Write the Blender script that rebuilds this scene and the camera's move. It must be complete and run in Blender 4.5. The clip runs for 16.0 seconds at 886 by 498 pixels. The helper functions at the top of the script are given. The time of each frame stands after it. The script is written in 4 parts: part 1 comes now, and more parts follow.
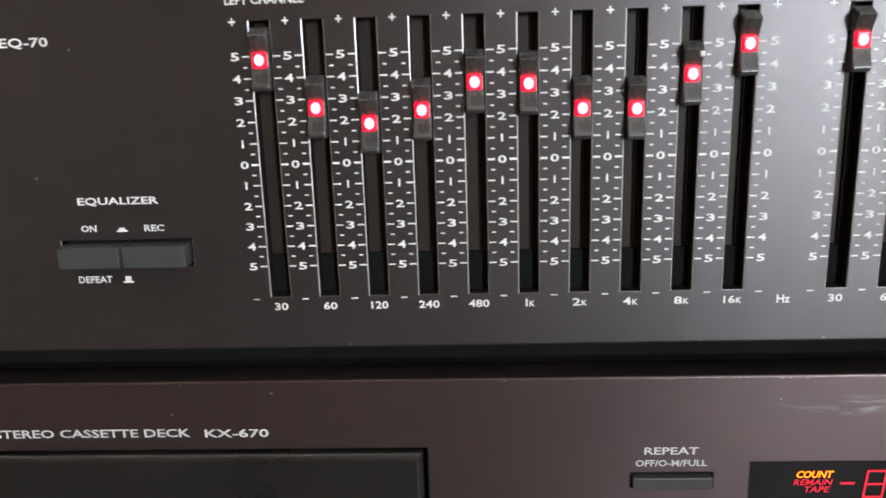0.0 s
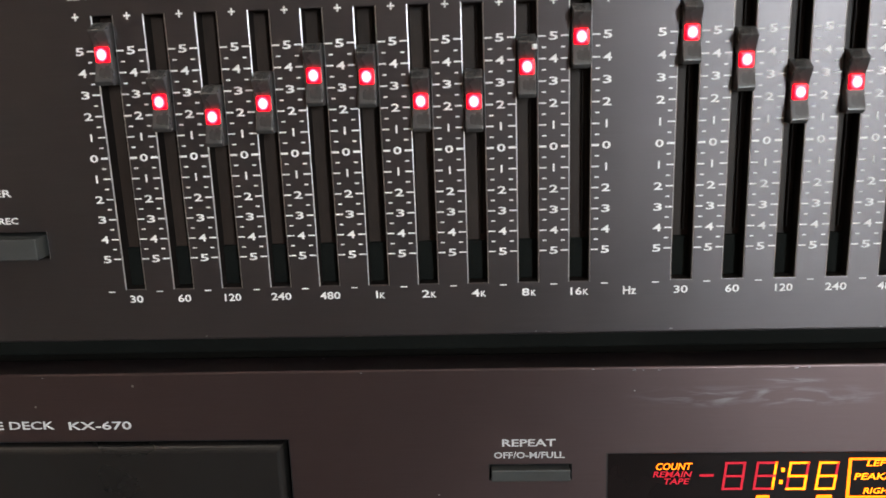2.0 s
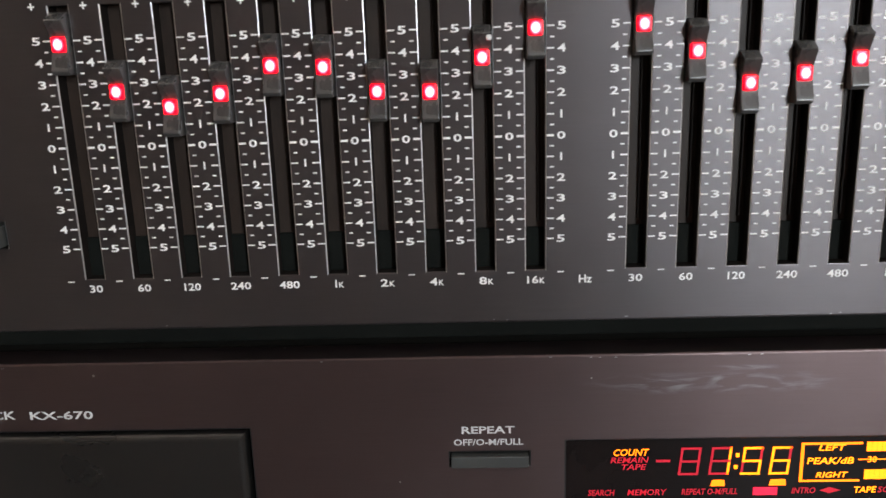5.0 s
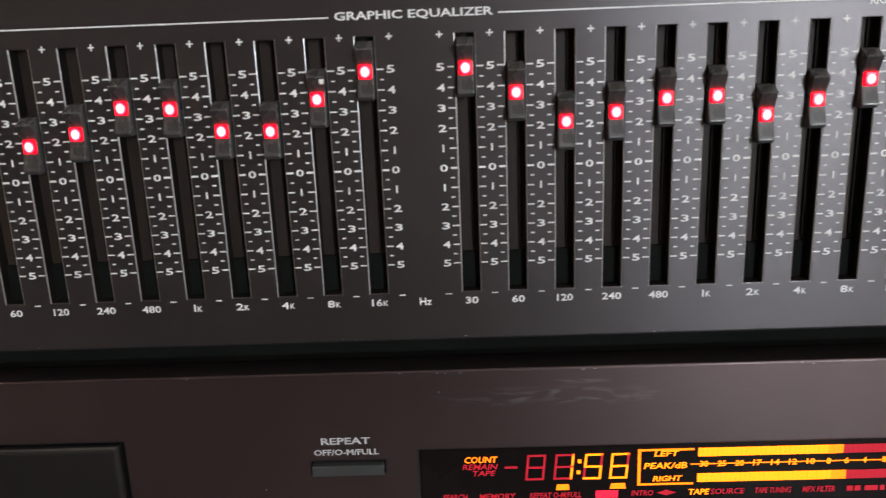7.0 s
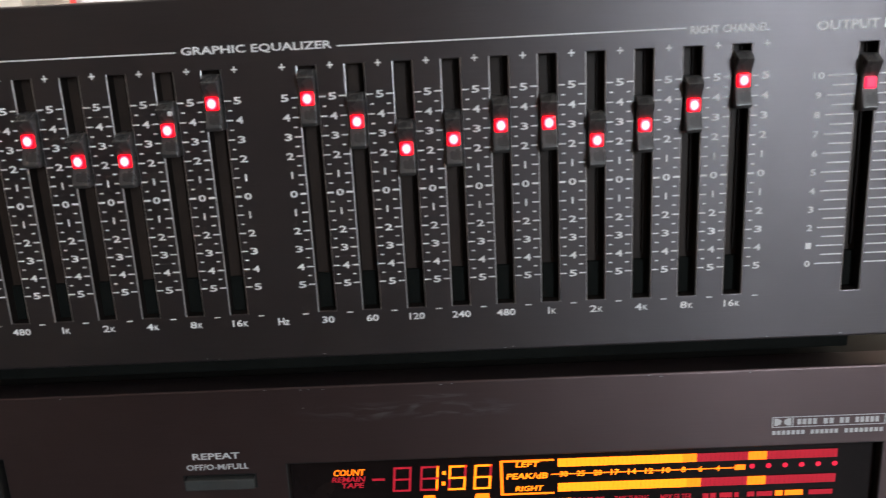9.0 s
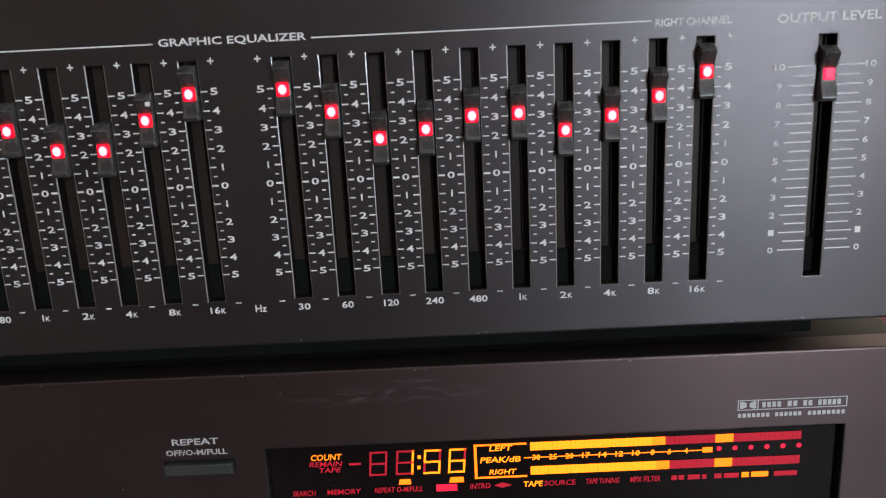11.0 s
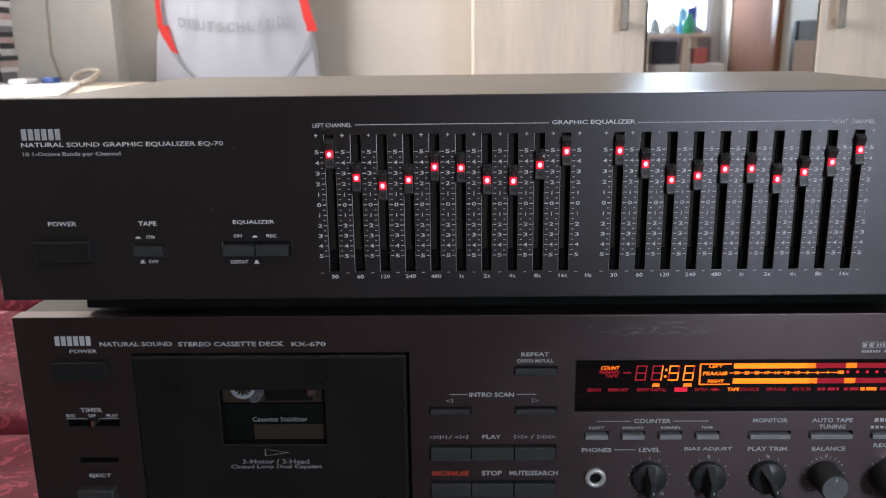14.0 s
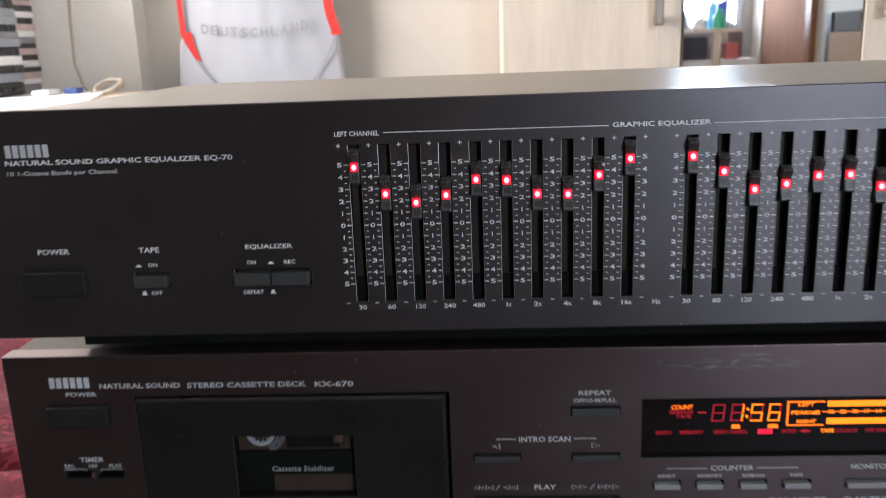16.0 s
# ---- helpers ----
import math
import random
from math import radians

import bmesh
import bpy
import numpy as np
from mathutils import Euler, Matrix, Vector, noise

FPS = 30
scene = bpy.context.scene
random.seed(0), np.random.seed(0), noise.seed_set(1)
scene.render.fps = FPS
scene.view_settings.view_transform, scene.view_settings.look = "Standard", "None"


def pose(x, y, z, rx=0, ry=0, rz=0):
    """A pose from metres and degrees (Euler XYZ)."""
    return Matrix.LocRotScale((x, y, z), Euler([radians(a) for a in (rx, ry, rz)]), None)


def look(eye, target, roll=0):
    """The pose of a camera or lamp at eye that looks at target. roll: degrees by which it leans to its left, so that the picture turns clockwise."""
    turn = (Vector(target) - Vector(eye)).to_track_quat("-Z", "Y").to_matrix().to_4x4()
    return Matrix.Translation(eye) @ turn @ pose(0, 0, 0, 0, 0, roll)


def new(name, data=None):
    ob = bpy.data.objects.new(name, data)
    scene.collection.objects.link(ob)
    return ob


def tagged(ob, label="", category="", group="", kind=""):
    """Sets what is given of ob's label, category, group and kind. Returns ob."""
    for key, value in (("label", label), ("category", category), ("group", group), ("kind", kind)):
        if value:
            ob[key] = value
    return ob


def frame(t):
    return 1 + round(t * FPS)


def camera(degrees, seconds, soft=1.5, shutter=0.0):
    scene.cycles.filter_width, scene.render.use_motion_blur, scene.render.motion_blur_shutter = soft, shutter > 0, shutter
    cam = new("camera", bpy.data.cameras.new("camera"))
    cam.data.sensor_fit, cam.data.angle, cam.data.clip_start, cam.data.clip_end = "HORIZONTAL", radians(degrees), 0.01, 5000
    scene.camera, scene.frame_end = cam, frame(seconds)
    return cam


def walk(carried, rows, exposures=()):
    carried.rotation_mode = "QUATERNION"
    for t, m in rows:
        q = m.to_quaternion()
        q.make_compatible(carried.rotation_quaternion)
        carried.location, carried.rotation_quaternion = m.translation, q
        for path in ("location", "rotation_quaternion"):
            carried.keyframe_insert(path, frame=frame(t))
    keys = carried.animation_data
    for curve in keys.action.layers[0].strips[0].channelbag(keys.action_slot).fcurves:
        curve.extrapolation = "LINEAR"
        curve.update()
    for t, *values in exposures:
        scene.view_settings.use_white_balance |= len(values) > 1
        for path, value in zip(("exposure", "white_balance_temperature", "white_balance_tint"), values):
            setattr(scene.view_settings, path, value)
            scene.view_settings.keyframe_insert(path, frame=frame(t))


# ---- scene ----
cam = camera(56.5, 16.0, 0.85, 0.6)
# phone lens: near subject in focus, the room behind softly blurred
cam.data.dof.use_dof = True
cam.data.dof.focus_distance = 0.283
cam.data.dof.aperture_fstop = 33.0
PATH = [
    (0, (-0.06643, -0.17668, 0.22828), (-0.11308, 0.79113, -0.02041), -1.789),
    (0.5, (-0.05704, -0.17656, 0.22690), (-0.11110, 0.79106, -0.02064), -1.828),
    (1, (-0.04640, -0.17760, 0.22569), (-0.10183, 0.79177, -0.01439), -2.004),
    (1.5, (-0.03845, -0.17650, 0.22432), (-0.09898, 0.79291, -0.01409), -2.030),
    (2, (-0.03168, -0.17771, 0.22428), (-0.08403, 0.79205, -0.01506), -1.963),
    (2.5, (-0.03122, -0.17696, 0.22466), (-0.07559, 0.79190, -0.02036), -1.891),
    (3, (-0.03065, -0.17791, 0.22440), (-0.07170, 0.79130, -0.01998), -1.867),
    (5.5, (-0.02077, -0.18052, 0.22361), (-0.05282, 0.78790, -0.02465), -1.861),
    (6, (-0.00983, -0.18461, 0.22584), (-0.03818, 0.78358, -0.02327), -1.936),
    (6.5, (-0.00044, -0.18699, 0.23418), (-0.02596, 0.77638, -0.03304), -2.034),
    (7, (0.00988, -0.18947, 0.23512), (-0.01695, 0.77454, -0.02938), -2.247),
    (7.5, (0.01912, -0.19006, 0.23555), (-0.00922, 0.77445, -0.02698), -2.425),
    (8, (0.02857, -0.19221, 0.23689), (-0.00086, 0.77298, -0.02301), -2.590),
    (8.5, (0.03792, -0.19464, 0.23877), (0.01095, 0.77111, -0.01931), -2.757),
    (9, (0.04615, -0.19579, 0.23978), (0.02047, 0.76969, -0.01943), -2.904),
    (9.2, (0.05022, -0.19615, 0.23736), (0.02143, 0.77153, -0.01320), -2.952),
    (11.3, (0.04957, -0.20408, 0.23807), (0.03964, 0.76117, -0.02310), -2.809),
    (11.5, (0.04344, -0.20831, 0.23615), (0.03298, 0.75947, -0.01543), -2.920),
    (12, (0.00345, -0.23620, 0.25345), (0.01525, 0.73145, 0.00204), -2.385),
    (12.5, (-0.03421, -0.29551, 0.26967), (-0.01978, 0.67257, 0.02098), -1.726),
    (13, (-0.05211, -0.33832, 0.27836), (-0.04811, 0.63016, 0.03188), -1.250),
    (13.5, (-0.05719, -0.34818, 0.27616), (-0.06405, 0.62010, 0.02906), -0.942),
    (14, (-0.05749, -0.35100, 0.27213), (-0.07555, 0.61707, 0.02485), -0.678),
    (14.5, (-0.05572, -0.35101, 0.26694), (-0.08200, 0.61669, 0.01898), -0.617),
    (15, (-0.05562, -0.34622, 0.26060), (-0.09000, 0.62101, 0.01184), -0.890),
    (15.5, (-0.06154, -0.33436, 0.26474), (-0.10464, 0.63282, 0.01718), -1.268),
    (16, (-0.06396, -0.30183, 0.26872), (-0.11647, 0.66604, 0.02459), -2.127),
]
walk(cam, [(t, look(eye, target, roll)) for t, eye, target, roll in PATH],
     [(0.0, 1.84, 7150, 12), (2.0, 1.58, 7350, 13), (3.0, 1.54, 7350, 13), (5.5, 1.48, 7300, 14), (7.0, 1.24, 7250, 14), (9.0, 0.96, 6950, 14), (11.4, 1.0, 6750, 14), (12.4, 0.34, 6350, 14), (14.5, 0.42, 6350, 14), (16.0, 0.62, 6450, 14)])

# ---------------------------------------------------------------- world and light
world = bpy.data.worlds.new("overcast_sky")
scene.world = world
world.use_nodes = True
wn = world.node_tree
sky = wn.nodes.new("ShaderNodeTexSky")
sky.sky_type = "NISHITA"
sky.sun_disc = False
sky.sun_elevation = radians(38)
sky.sun_rotation = radians(200)
wn.links.new(sky.outputs[0], wn.nodes["Background"].inputs[0])
wn.nodes["Background"].inputs[1].default_value = 0.12
sun = new("sun", bpy.data.lights.new("sun", "SUN"))
sun.data.energy, sun.data.angle, sun.data.color = 1.0, radians(12), (1.0, 0.95, 0.88)
sun.matrix_world = look((3.0, -8.0, 6.0), (0.9, -3.3, 0.6))


def window_light(name, x, y, z, w, h, target, energy, color, spread=180):
    lamp = new(name, bpy.data.lights.new(name, "AREA"))
    lamp.data.shape, lamp.data.size, lamp.data.size_y = "RECTANGLE", w, h
    lamp.data.energy, lamp.data.color = energy, color
    lamp.data.spread = radians(spread)
    lamp.matrix_world = look((x, y, z), target)


window_light("window_daylight", 1.52, -3.375, 0.89, 0.58, 1.24, (1.52, 0.0, 0.89), 42, (0.71, 0.86, 1.0), 136)
# unseen fill from the left, added to brighten the wall, jersey and desk
window_light("side_fill_light", -1.66, 0.68, 0.85, 0.92, 1.2, (0.0, 0.68, 0.85), 54, (1.0, 0.97, 0.95))

# ---------------------------------------------------------------- materials


def mat(name, color, rough=0.5, metal=0.0, vary=0.15, scale=40.0, stretch=(1, 1, 1), bump=0.0, bump_scale=None, spec=0.5, rough_vary=0.0):
    """Principled surface with two sizes of colour variation and a fine relief."""
    m = bpy.data.materials.new(name)
    m.use_nodes = True
    nt = m.node_tree
    b = nt.nodes["Principled BSDF"]
    b.inputs["Roughness"].default_value = rough
    b.inputs["Metallic"].default_value = metal
    b.inputs["Specular IOR Level"].default_value = spec
    co = nt.nodes.new("ShaderNodeTexCoord")
    mp = nt.nodes.new("ShaderNodeMapping")
    mp.inputs["Scale"].default_value = stretch
    nt.links.new(co.outputs["Object"], mp.inputs[0])
    n1 = nt.nodes.new("ShaderNodeTexNoise")
    n1.inputs["Scale"].default_value = scale
    n1.inputs["Detail"].default_value = 6
    n2 = nt.nodes.new("ShaderNodeTexNoise")
    n2.inputs["Scale"].default_value = scale * 9
    n2.inputs["Detail"].default_value = 3
    for n in (n1, n2):
        nt.links.new(mp.outputs[0], n.inputs["Vector"])
    add = nt.nodes.new("ShaderNodeMath")
    add.operation = "MULTIPLY_ADD"
    add.inputs[1].default_value = 0.35
    nt.links.new(n2.outputs[0], add.inputs[0])
    nt.links.new(n1.outputs[0], add.inputs[2])
    ramp = nt.nodes.new("ShaderNodeValToRGB")
    ramp.color_ramp.elements[0].position = 0.40
    ramp.color_ramp.elements[1].position = 0.95
    ramp.color_ramp.elements[0].color = (*[c * (1 - vary) for c in color], 1)
    ramp.color_ramp.elements[1].color = (*[min(1, c * (1 + vary)) for c in color], 1)
    nt.links.new(add.outputs[0], ramp.inputs[0])
    nt.links.new(ramp.outputs[0], b.inputs["Base Color"])
    if rough_vary:
        mr = nt.nodes.new("ShaderNodeMapRange")
        mr.inputs[1].default_value, mr.inputs[2].default_value = 0.3, 0.75
        mr.inputs[3].default_value, mr.inputs[4].default_value = max(0.02, rough - rough_vary), rough + rough_vary
        nt.links.new(n1.outputs[0], mr.inputs[0])
        nt.links.new(mr.outputs[0], b.inputs["Roughness"])
    if bump:
        bp = nt.nodes.new("ShaderNodeBump")
        bp.inputs["Strength"].default_value = bump
        bp.inputs["Distance"].default_value = 0.0004
        if bump_scale:
            n3 = nt.nodes.new("ShaderNodeTexNoise")
            n3.inputs["Scale"].default_value = bump_scale
            n3.inputs["Detail"].default_value = 4
            nt.links.new(mp.outputs[0], n3.inputs["Vector"])
            nt.links.new(n3.outputs[0], bp.inputs["Height"])
        else:
            nt.links.new(add.outputs[0], bp.inputs["Height"])
        nt.links.new(bp.outputs[0], b.inputs["Normal"])
    return m


def glow(name, color, strength):
    m = bpy.data.materials.new(name)
    m.use_nodes = True
    b = m.node_tree.nodes["Principled BSDF"]
    b.inputs["Base Color"].default_value = (*color, 1)
    b.inputs["Roughness"].default_value = 0.3
    b.inputs["Emission Color"].default_value = (*color, 1)
    b.inputs["Emission Strength"].default_value = strength
    return m


def panel_metal(name, color, rough):
    """Dark anodised aluminium, brushed along its length, with dust specks and wiped smears."""
    m = mat(name, color, rough, 0.84, 0.10, 9.0, (1, 1, 1), 0.0, None, 0.5, 0.05)
    nt = m.node_tree
    b = nt.nodes["Principled BSDF"]
    co = nt.nodes.new("ShaderNodeTexCoord")
    mp = nt.nodes.new("ShaderNodeMapping")
    mp.inputs["Scale"].default_value = (14, 1, 1700)
    nt.links.new(co.outputs["Object"], mp.inputs[0])
    br = nt.nodes.new("ShaderNodeTexNoise")
    br.inputs["Scale"].default_value = 5
    br.inputs["Detail"].default_value = 5
    nt.links.new(mp.outputs[0], br.inputs["Vector"])
    bp = nt.nodes.new("ShaderNodeBump")
    bp.inputs["Strength"].default_value = 0.16
    bp.inputs["Distance"].default_value = 0.0002
    nt.links.new(br.outputs[0], bp.inputs["Height"])
    nt.links.new(bp.outputs[0], b.inputs["Normal"])
    # the brushing spreads reflections upright
    b.inputs["Anisotropic"].default_value = 0.68
    tg = nt.nodes.new("ShaderNodeCombineXYZ")
    tg.inputs[2].default_value = 1.0
    nt.links.new(tg.outputs[0], b.inputs["Tangent"])
    # dust specks
    vo = nt.nodes.new("ShaderNodeTexVoronoi")
    vo.inputs["Scale"].default_value = 55
    nt.links.new(co.outputs["Object"], vo.inputs["Vector"])
    lt = nt.nodes.new("ShaderNodeMath")
    lt.operation = "LESS_THAN"
    lt.inputs[1].default_value = 0.018
    nt.links.new(vo.outputs["Distance"], lt.inputs[0])
    old = b.inputs["Base Color"].links[0].from_socket
    mx = nt.nodes.new("ShaderNodeMix")
    mx.data_type = "RGBA"
    nt.links.new(lt.outputs[0], mx.inputs[0])
    nt.links.new(old, mx.inputs[6])
    mx.inputs[7].default_value = (0.42, 0.40, 0.38, 1)
    # brushed streaks in the tone
    m2 = nt.nodes.new("ShaderNodeMix")
    m2.data_type, m2.blend_type = "RGBA", "MULTIPLY"
    m2.inputs[0].default_value = 0.22
    nt.links.new(mx.outputs[2], m2.inputs[6])
    nt.links.new(br.outputs[0], m2.inputs[7])
    nt.links.new(m2.outputs[2], b.inputs["Base Color"])
    return m


M_PANEL = panel_metal("anodised_grey_panel", (0.117, 0.106, 0.110), 0.375)
M_DECKP = panel_metal("anodised_titanium_panel", (0.138, 0.099, 0.100), 0.375)


def add_smear(m, x0, x1, z0, z1, tint):
    """A patch of pale wiped streaks on a panel."""
    nt = m.node_tree
    b = nt.nodes["Principled BSDF"]
    co = nt.nodes.new("ShaderNodeTexCoord")
    mp = nt.nodes.new("ShaderNodeMapping")
    mp.inputs["Scale"].default_value = (70, 1, 420)
    mp.inputs["Rotation"].default_value = (0, radians(1.6), 0)
    nt.links.new(co.outputs["Object"], mp.inputs[0])
    n = nt.nodes.new("ShaderNodeTexNoise")
    n.inputs["Detail"].default_value = 5
    n.inputs["Scale"].default_value = 1.0
    n.inputs["Distortion"].default_value = 1.5
    nt.links.new(mp.outputs[0], n.inputs["Vector"])
    r = nt.nodes.new("ShaderNodeValToRGB")
    r.color_ramp.elements[0].position, r.color_ramp.elements[1].position = 0.46, 0.86
    nt.links.new(n.outputs[0], r.inputs[0])
    sep = nt.nodes.new("ShaderNodeSeparateXYZ")
    nt.links.new(co.outputs["Object"], sep.inputs[0])
    fac = r.outputs[0]
    for axis, lo, hi in ((0, x0, x1), (2, z0, z1)):
        c, h = (lo + hi) / 2, (hi - lo) / 2
        sub = nt.nodes.new("ShaderNodeMath")
        sub.operation = "SUBTRACT"
        sub.inputs[1].default_value = c
        nt.links.new(sep.outputs[axis], sub.inputs[0])
        ab = nt.nodes.new("ShaderNodeMath")
        ab.operation = "ABSOLUTE"
        nt.links.new(sub.outputs[0], ab.inputs[0])
        mr = nt.nodes.new("ShaderNodeMapRange")
        mr.inputs[1].default_value, mr.inputs[2].default_value = h * 0.3, h
        mr.inputs[3].default_value, mr.inputs[4].default_value = 1.0, 0.0
        nt.links.new(ab.outputs[0], mr.inputs[0])
        mul = nt.nodes.new("ShaderNodeMath")
        mul.operation = "MULTIPLY"
        nt.links.new(fac, mul.inputs[0])
        nt.links.new(mr.outputs[0], mul.inputs[1])
        fac = mul.outputs[0]
    old = b.inputs["Base Color"].links[0].from_socket
    mx = nt.nodes.new("ShaderNodeMix")
    mx.data_type = "RGBA"
    nt.links.new(fac, mx.inputs[0])
    nt.links.new(old, mx.inputs[6])
    mx.inputs[7].default_value = (*tint, 1)
    nt.links.new(mx.outputs[2], b.inputs["Base Color"])


add_smear(M_DECKP, -0.002, 0.062, 0.1405, 0.1462, (0.31, 0.30, 0.32))
add_smear(M_DECKP, 0.028, 0.046, 0.1462, 0.1478, (0.31, 0.30, 0.32))
M_EDGE = mat("bare_aluminium_edge", (0.50, 0.50, 0.51), 0.36, 1.0, 0.1, 200)
M_CHIP = mat("bare_aluminium_chip", (0.42, 0.42, 0.43), 0.48, 0.6, 0.1, 200)
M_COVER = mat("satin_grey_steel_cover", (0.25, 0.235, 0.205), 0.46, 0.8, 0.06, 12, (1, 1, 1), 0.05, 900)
# darker copy of the cover steel puts the deck top's dimness into colour
M_DECKCOVER = mat("dimmed_grey_steel_cover", (0.050, 0.047, 0.040), 0.55, 0.7, 0.08, 12, (1, 1, 1), 0.05, 900)
M_BLACK = mat("black_plastic", (0.014, 0.014, 0.015), 0.45, 0.0, 0.25, 60, (1, 1, 1), 0.08, 1500)
M_INNER = mat("dark_slot_interior", (0.013, 0.010, 0.009), 0.75, 0.0, 0.4, 90, spec=0.12)
M_TRACK = mat("brown_pressboard_track", (0.026, 0.017, 0.013), 0.5, 0.0, 0.35, 120, (1, 1, 0.3), spec=0.25)
M_MATTBLACK = mat("matt_black_parts", (0.006, 0.007, 0.006), 0.8, 0.0, 0.3, 60, spec=0.1)
M_RAIL = mat("dark_steel_rail", (0.012, 0.009, 0.008), 0.5, 0.2, 0.3, 150, spec=0.2)
M_KNOB = mat("worn_black_slider_plastic", (0.055, 0.053, 0.052), 0.32, 0.0, 0.4, 260, (1, 1, 1), 0.12, 2500, 0.6, 0.1)
M_BUTTON = mat("charcoal_button_plastic", (0.048, 0.051, 0.050), 0.42, 0.0, 0.15, 120, (1, 1, 1), 0.06, 2500)
M_BTNLITE = mat("grey_button_plastic", (0.33, 0.33, 0.335), 0.40, 0.0, 0.12, 120, (1, 1, 1), 0.06, 2500)
M_LITFACE = mat("lit_knob_grey", (0.17, 0.18, 0.185), 0.42, 0.0, 0.15, 140, (1, 1, 1), 0.06, 2500)
M_ROTARY = mat("grey_rotary_plastic", (0.036, 0.040, 0.043), 0.36, 0.0, 0.15, 140, (1, 1, 1), 0.06, 2500)
M_PRINT = mat("white_silkscreen", (0.86, 0.86, 0.86), 0.55, 0.0, 0.08, 300)
# darker grey print for the door and cassette lettering
M_DARKPRINT = mat("dark_grey_silkscreen", (0.30, 0.30, 0.31), 0.6, 0.0, 0.3, 160)
M_GREYPRINT = mat("grey_silkscreen", (0.59, 0.59, 0.60), 0.6, 0.0, 0.1, 300)
M_REDPRINT = mat("red_silkscreen", (0.62, 0.06, 0.025), 0.6, 0.0, 0.08, 300)
M_GLASS = mat("smoked_display_glass", (0.010, 0.007, 0.007), 0.10, 0.0, 0.3, 30, (1, 1, 1), 0, None, 0.3, 0.04)
M_DOOR = mat("glossy_black_door", (0.014, 0.0130, 0.0125), 0.30, 0.0, 0.2, 30, (1, 1, 1), 0, None, 0.6, 0.05)
M_CHROME = mat("nickel_ring", (0.82, 0.81, 0.79), 0.42, 0.6, 0.05, 100)
M_TAPE = mat("brown_cassette_shell", (0.050, 0.036, 0.026), 0.30, 0.0, 0.2, 60)
M_HUBDIM = mat("smoked_grey_scale_print", (0.12, 0.115, 0.125), 0.5, 0.0, 0.15, 200)
M_REELBROWN = mat("brown_tape_pack", (0.10, 0.055, 0.045), 0.4, 0.0, 0.2, 80)
M_HUB = mat("smoked_white_hub_plastic", (0.36, 0.37, 0.40), 0.4, 0.0, 0.05, 80)
M_FLECK = mat("white_paint_fleck", (0.75, 0.75, 0.74), 0.6)
M_LED = glow("red_led", (1.0, 0.002, 0.012), 1.3)
M_LEDPINK = glow("pinkish_red_led", (1.0, 0.02, 0.07), 0.9)
M_LEDGLOW = glow("pink_led_glow", (1.0, 0.05, 0.10), 2.0)
M_LEDCORE = glow("hot_led_core", (1.0, 0.30, 0.34), 2.0)
M_AMBER = glow("amber_display_segment", (1.0, 0.165, 0.008), 1.05)
M_YELLOW = glow("yellow_display_segment", (1.0, 0.205, 0.009), 1.25)
M_DIMRED = glow("dim_red_display_segment", (0.50, 0.016, 0.034), 0.25)
M_HOTRED = glow("lit_red_display_segment", (0.95, 0.02, 0.06), 0.4)

# ---------------------------------------------------------------- mesh helpers (millimetres in, metres out)
MM = 0.001


def link(name, data, parent, label=""):
    ob = new(name, data)
    if parent is not None:
        ob.parent = parent
        if parent.parent is None:
            ob.matrix_parent_inverse = Matrix.Translation(-parent.location)
    return tagged(ob, label)


def mesh_of(name, bm, material, smooth=False):
    me = bpy.data.meshes.new(name)
    bm.to_mesh(me)
    bm.free()
    for m in material if isinstance(material, (list, tuple)) else (material,):
        me.materials.append(m)
    if smooth:
        for p in me.polygons:
            p.use_smooth = True
    return me


def part(name, bm, material, parent, label="", smooth=False):
    return link(name, mesh_of(name, bm, material, smooth), parent, label)


def thing(name, x, y, z, label, category, group="", kind=""):
    ob = new(name)
    ob.empty_display_size = 0.02
    ob.location = (x * MM, y * MM, z * MM)
    return tagged(ob, label, category, group, kind)


def solid(name, bm, material, label, category, group="", kind="", smooth=False):
    return tagged(new(name, mesh_of(name, bm, material, smooth)), label, category, group, kind)


def box(x0, x1, y0, y1, z0, z1, bevel=0.0, seg=2, bm=None):
    own = bm is None
    bm = bm or bmesh.new()
    r = bmesh.ops.create_cube(bm, size=1.0)
    vs = r["verts"]
    for v in vs:
        v.co = Vector(((x0 + x1) / 2 + v.co.x * (x1 - x0), (y0 + y1) / 2 + v.co.y * (y1 - y0), (z0 + z1) / 2 + v.co.z * (z1 - z0))) * MM
    if bevel:
        es = list({e for v in vs for e in v.link_edges})
        bmesh.ops.bevel(bm, geom=es, offset=bevel * MM, segments=seg, affect="EDGES", profile=0.6)
    return bm


def ring(bm, pts, close=True):
    return [bm.verts.new(Vector(p) * MM) for p in pts]


def strip(bm, a, b, mi=0):
    n = len(a)
    for i in range(n):
        f = bm.faces.new((a[i], a[(i + 1) % n], b[(i + 1) % n], b[i]))
        f.material_index = mi


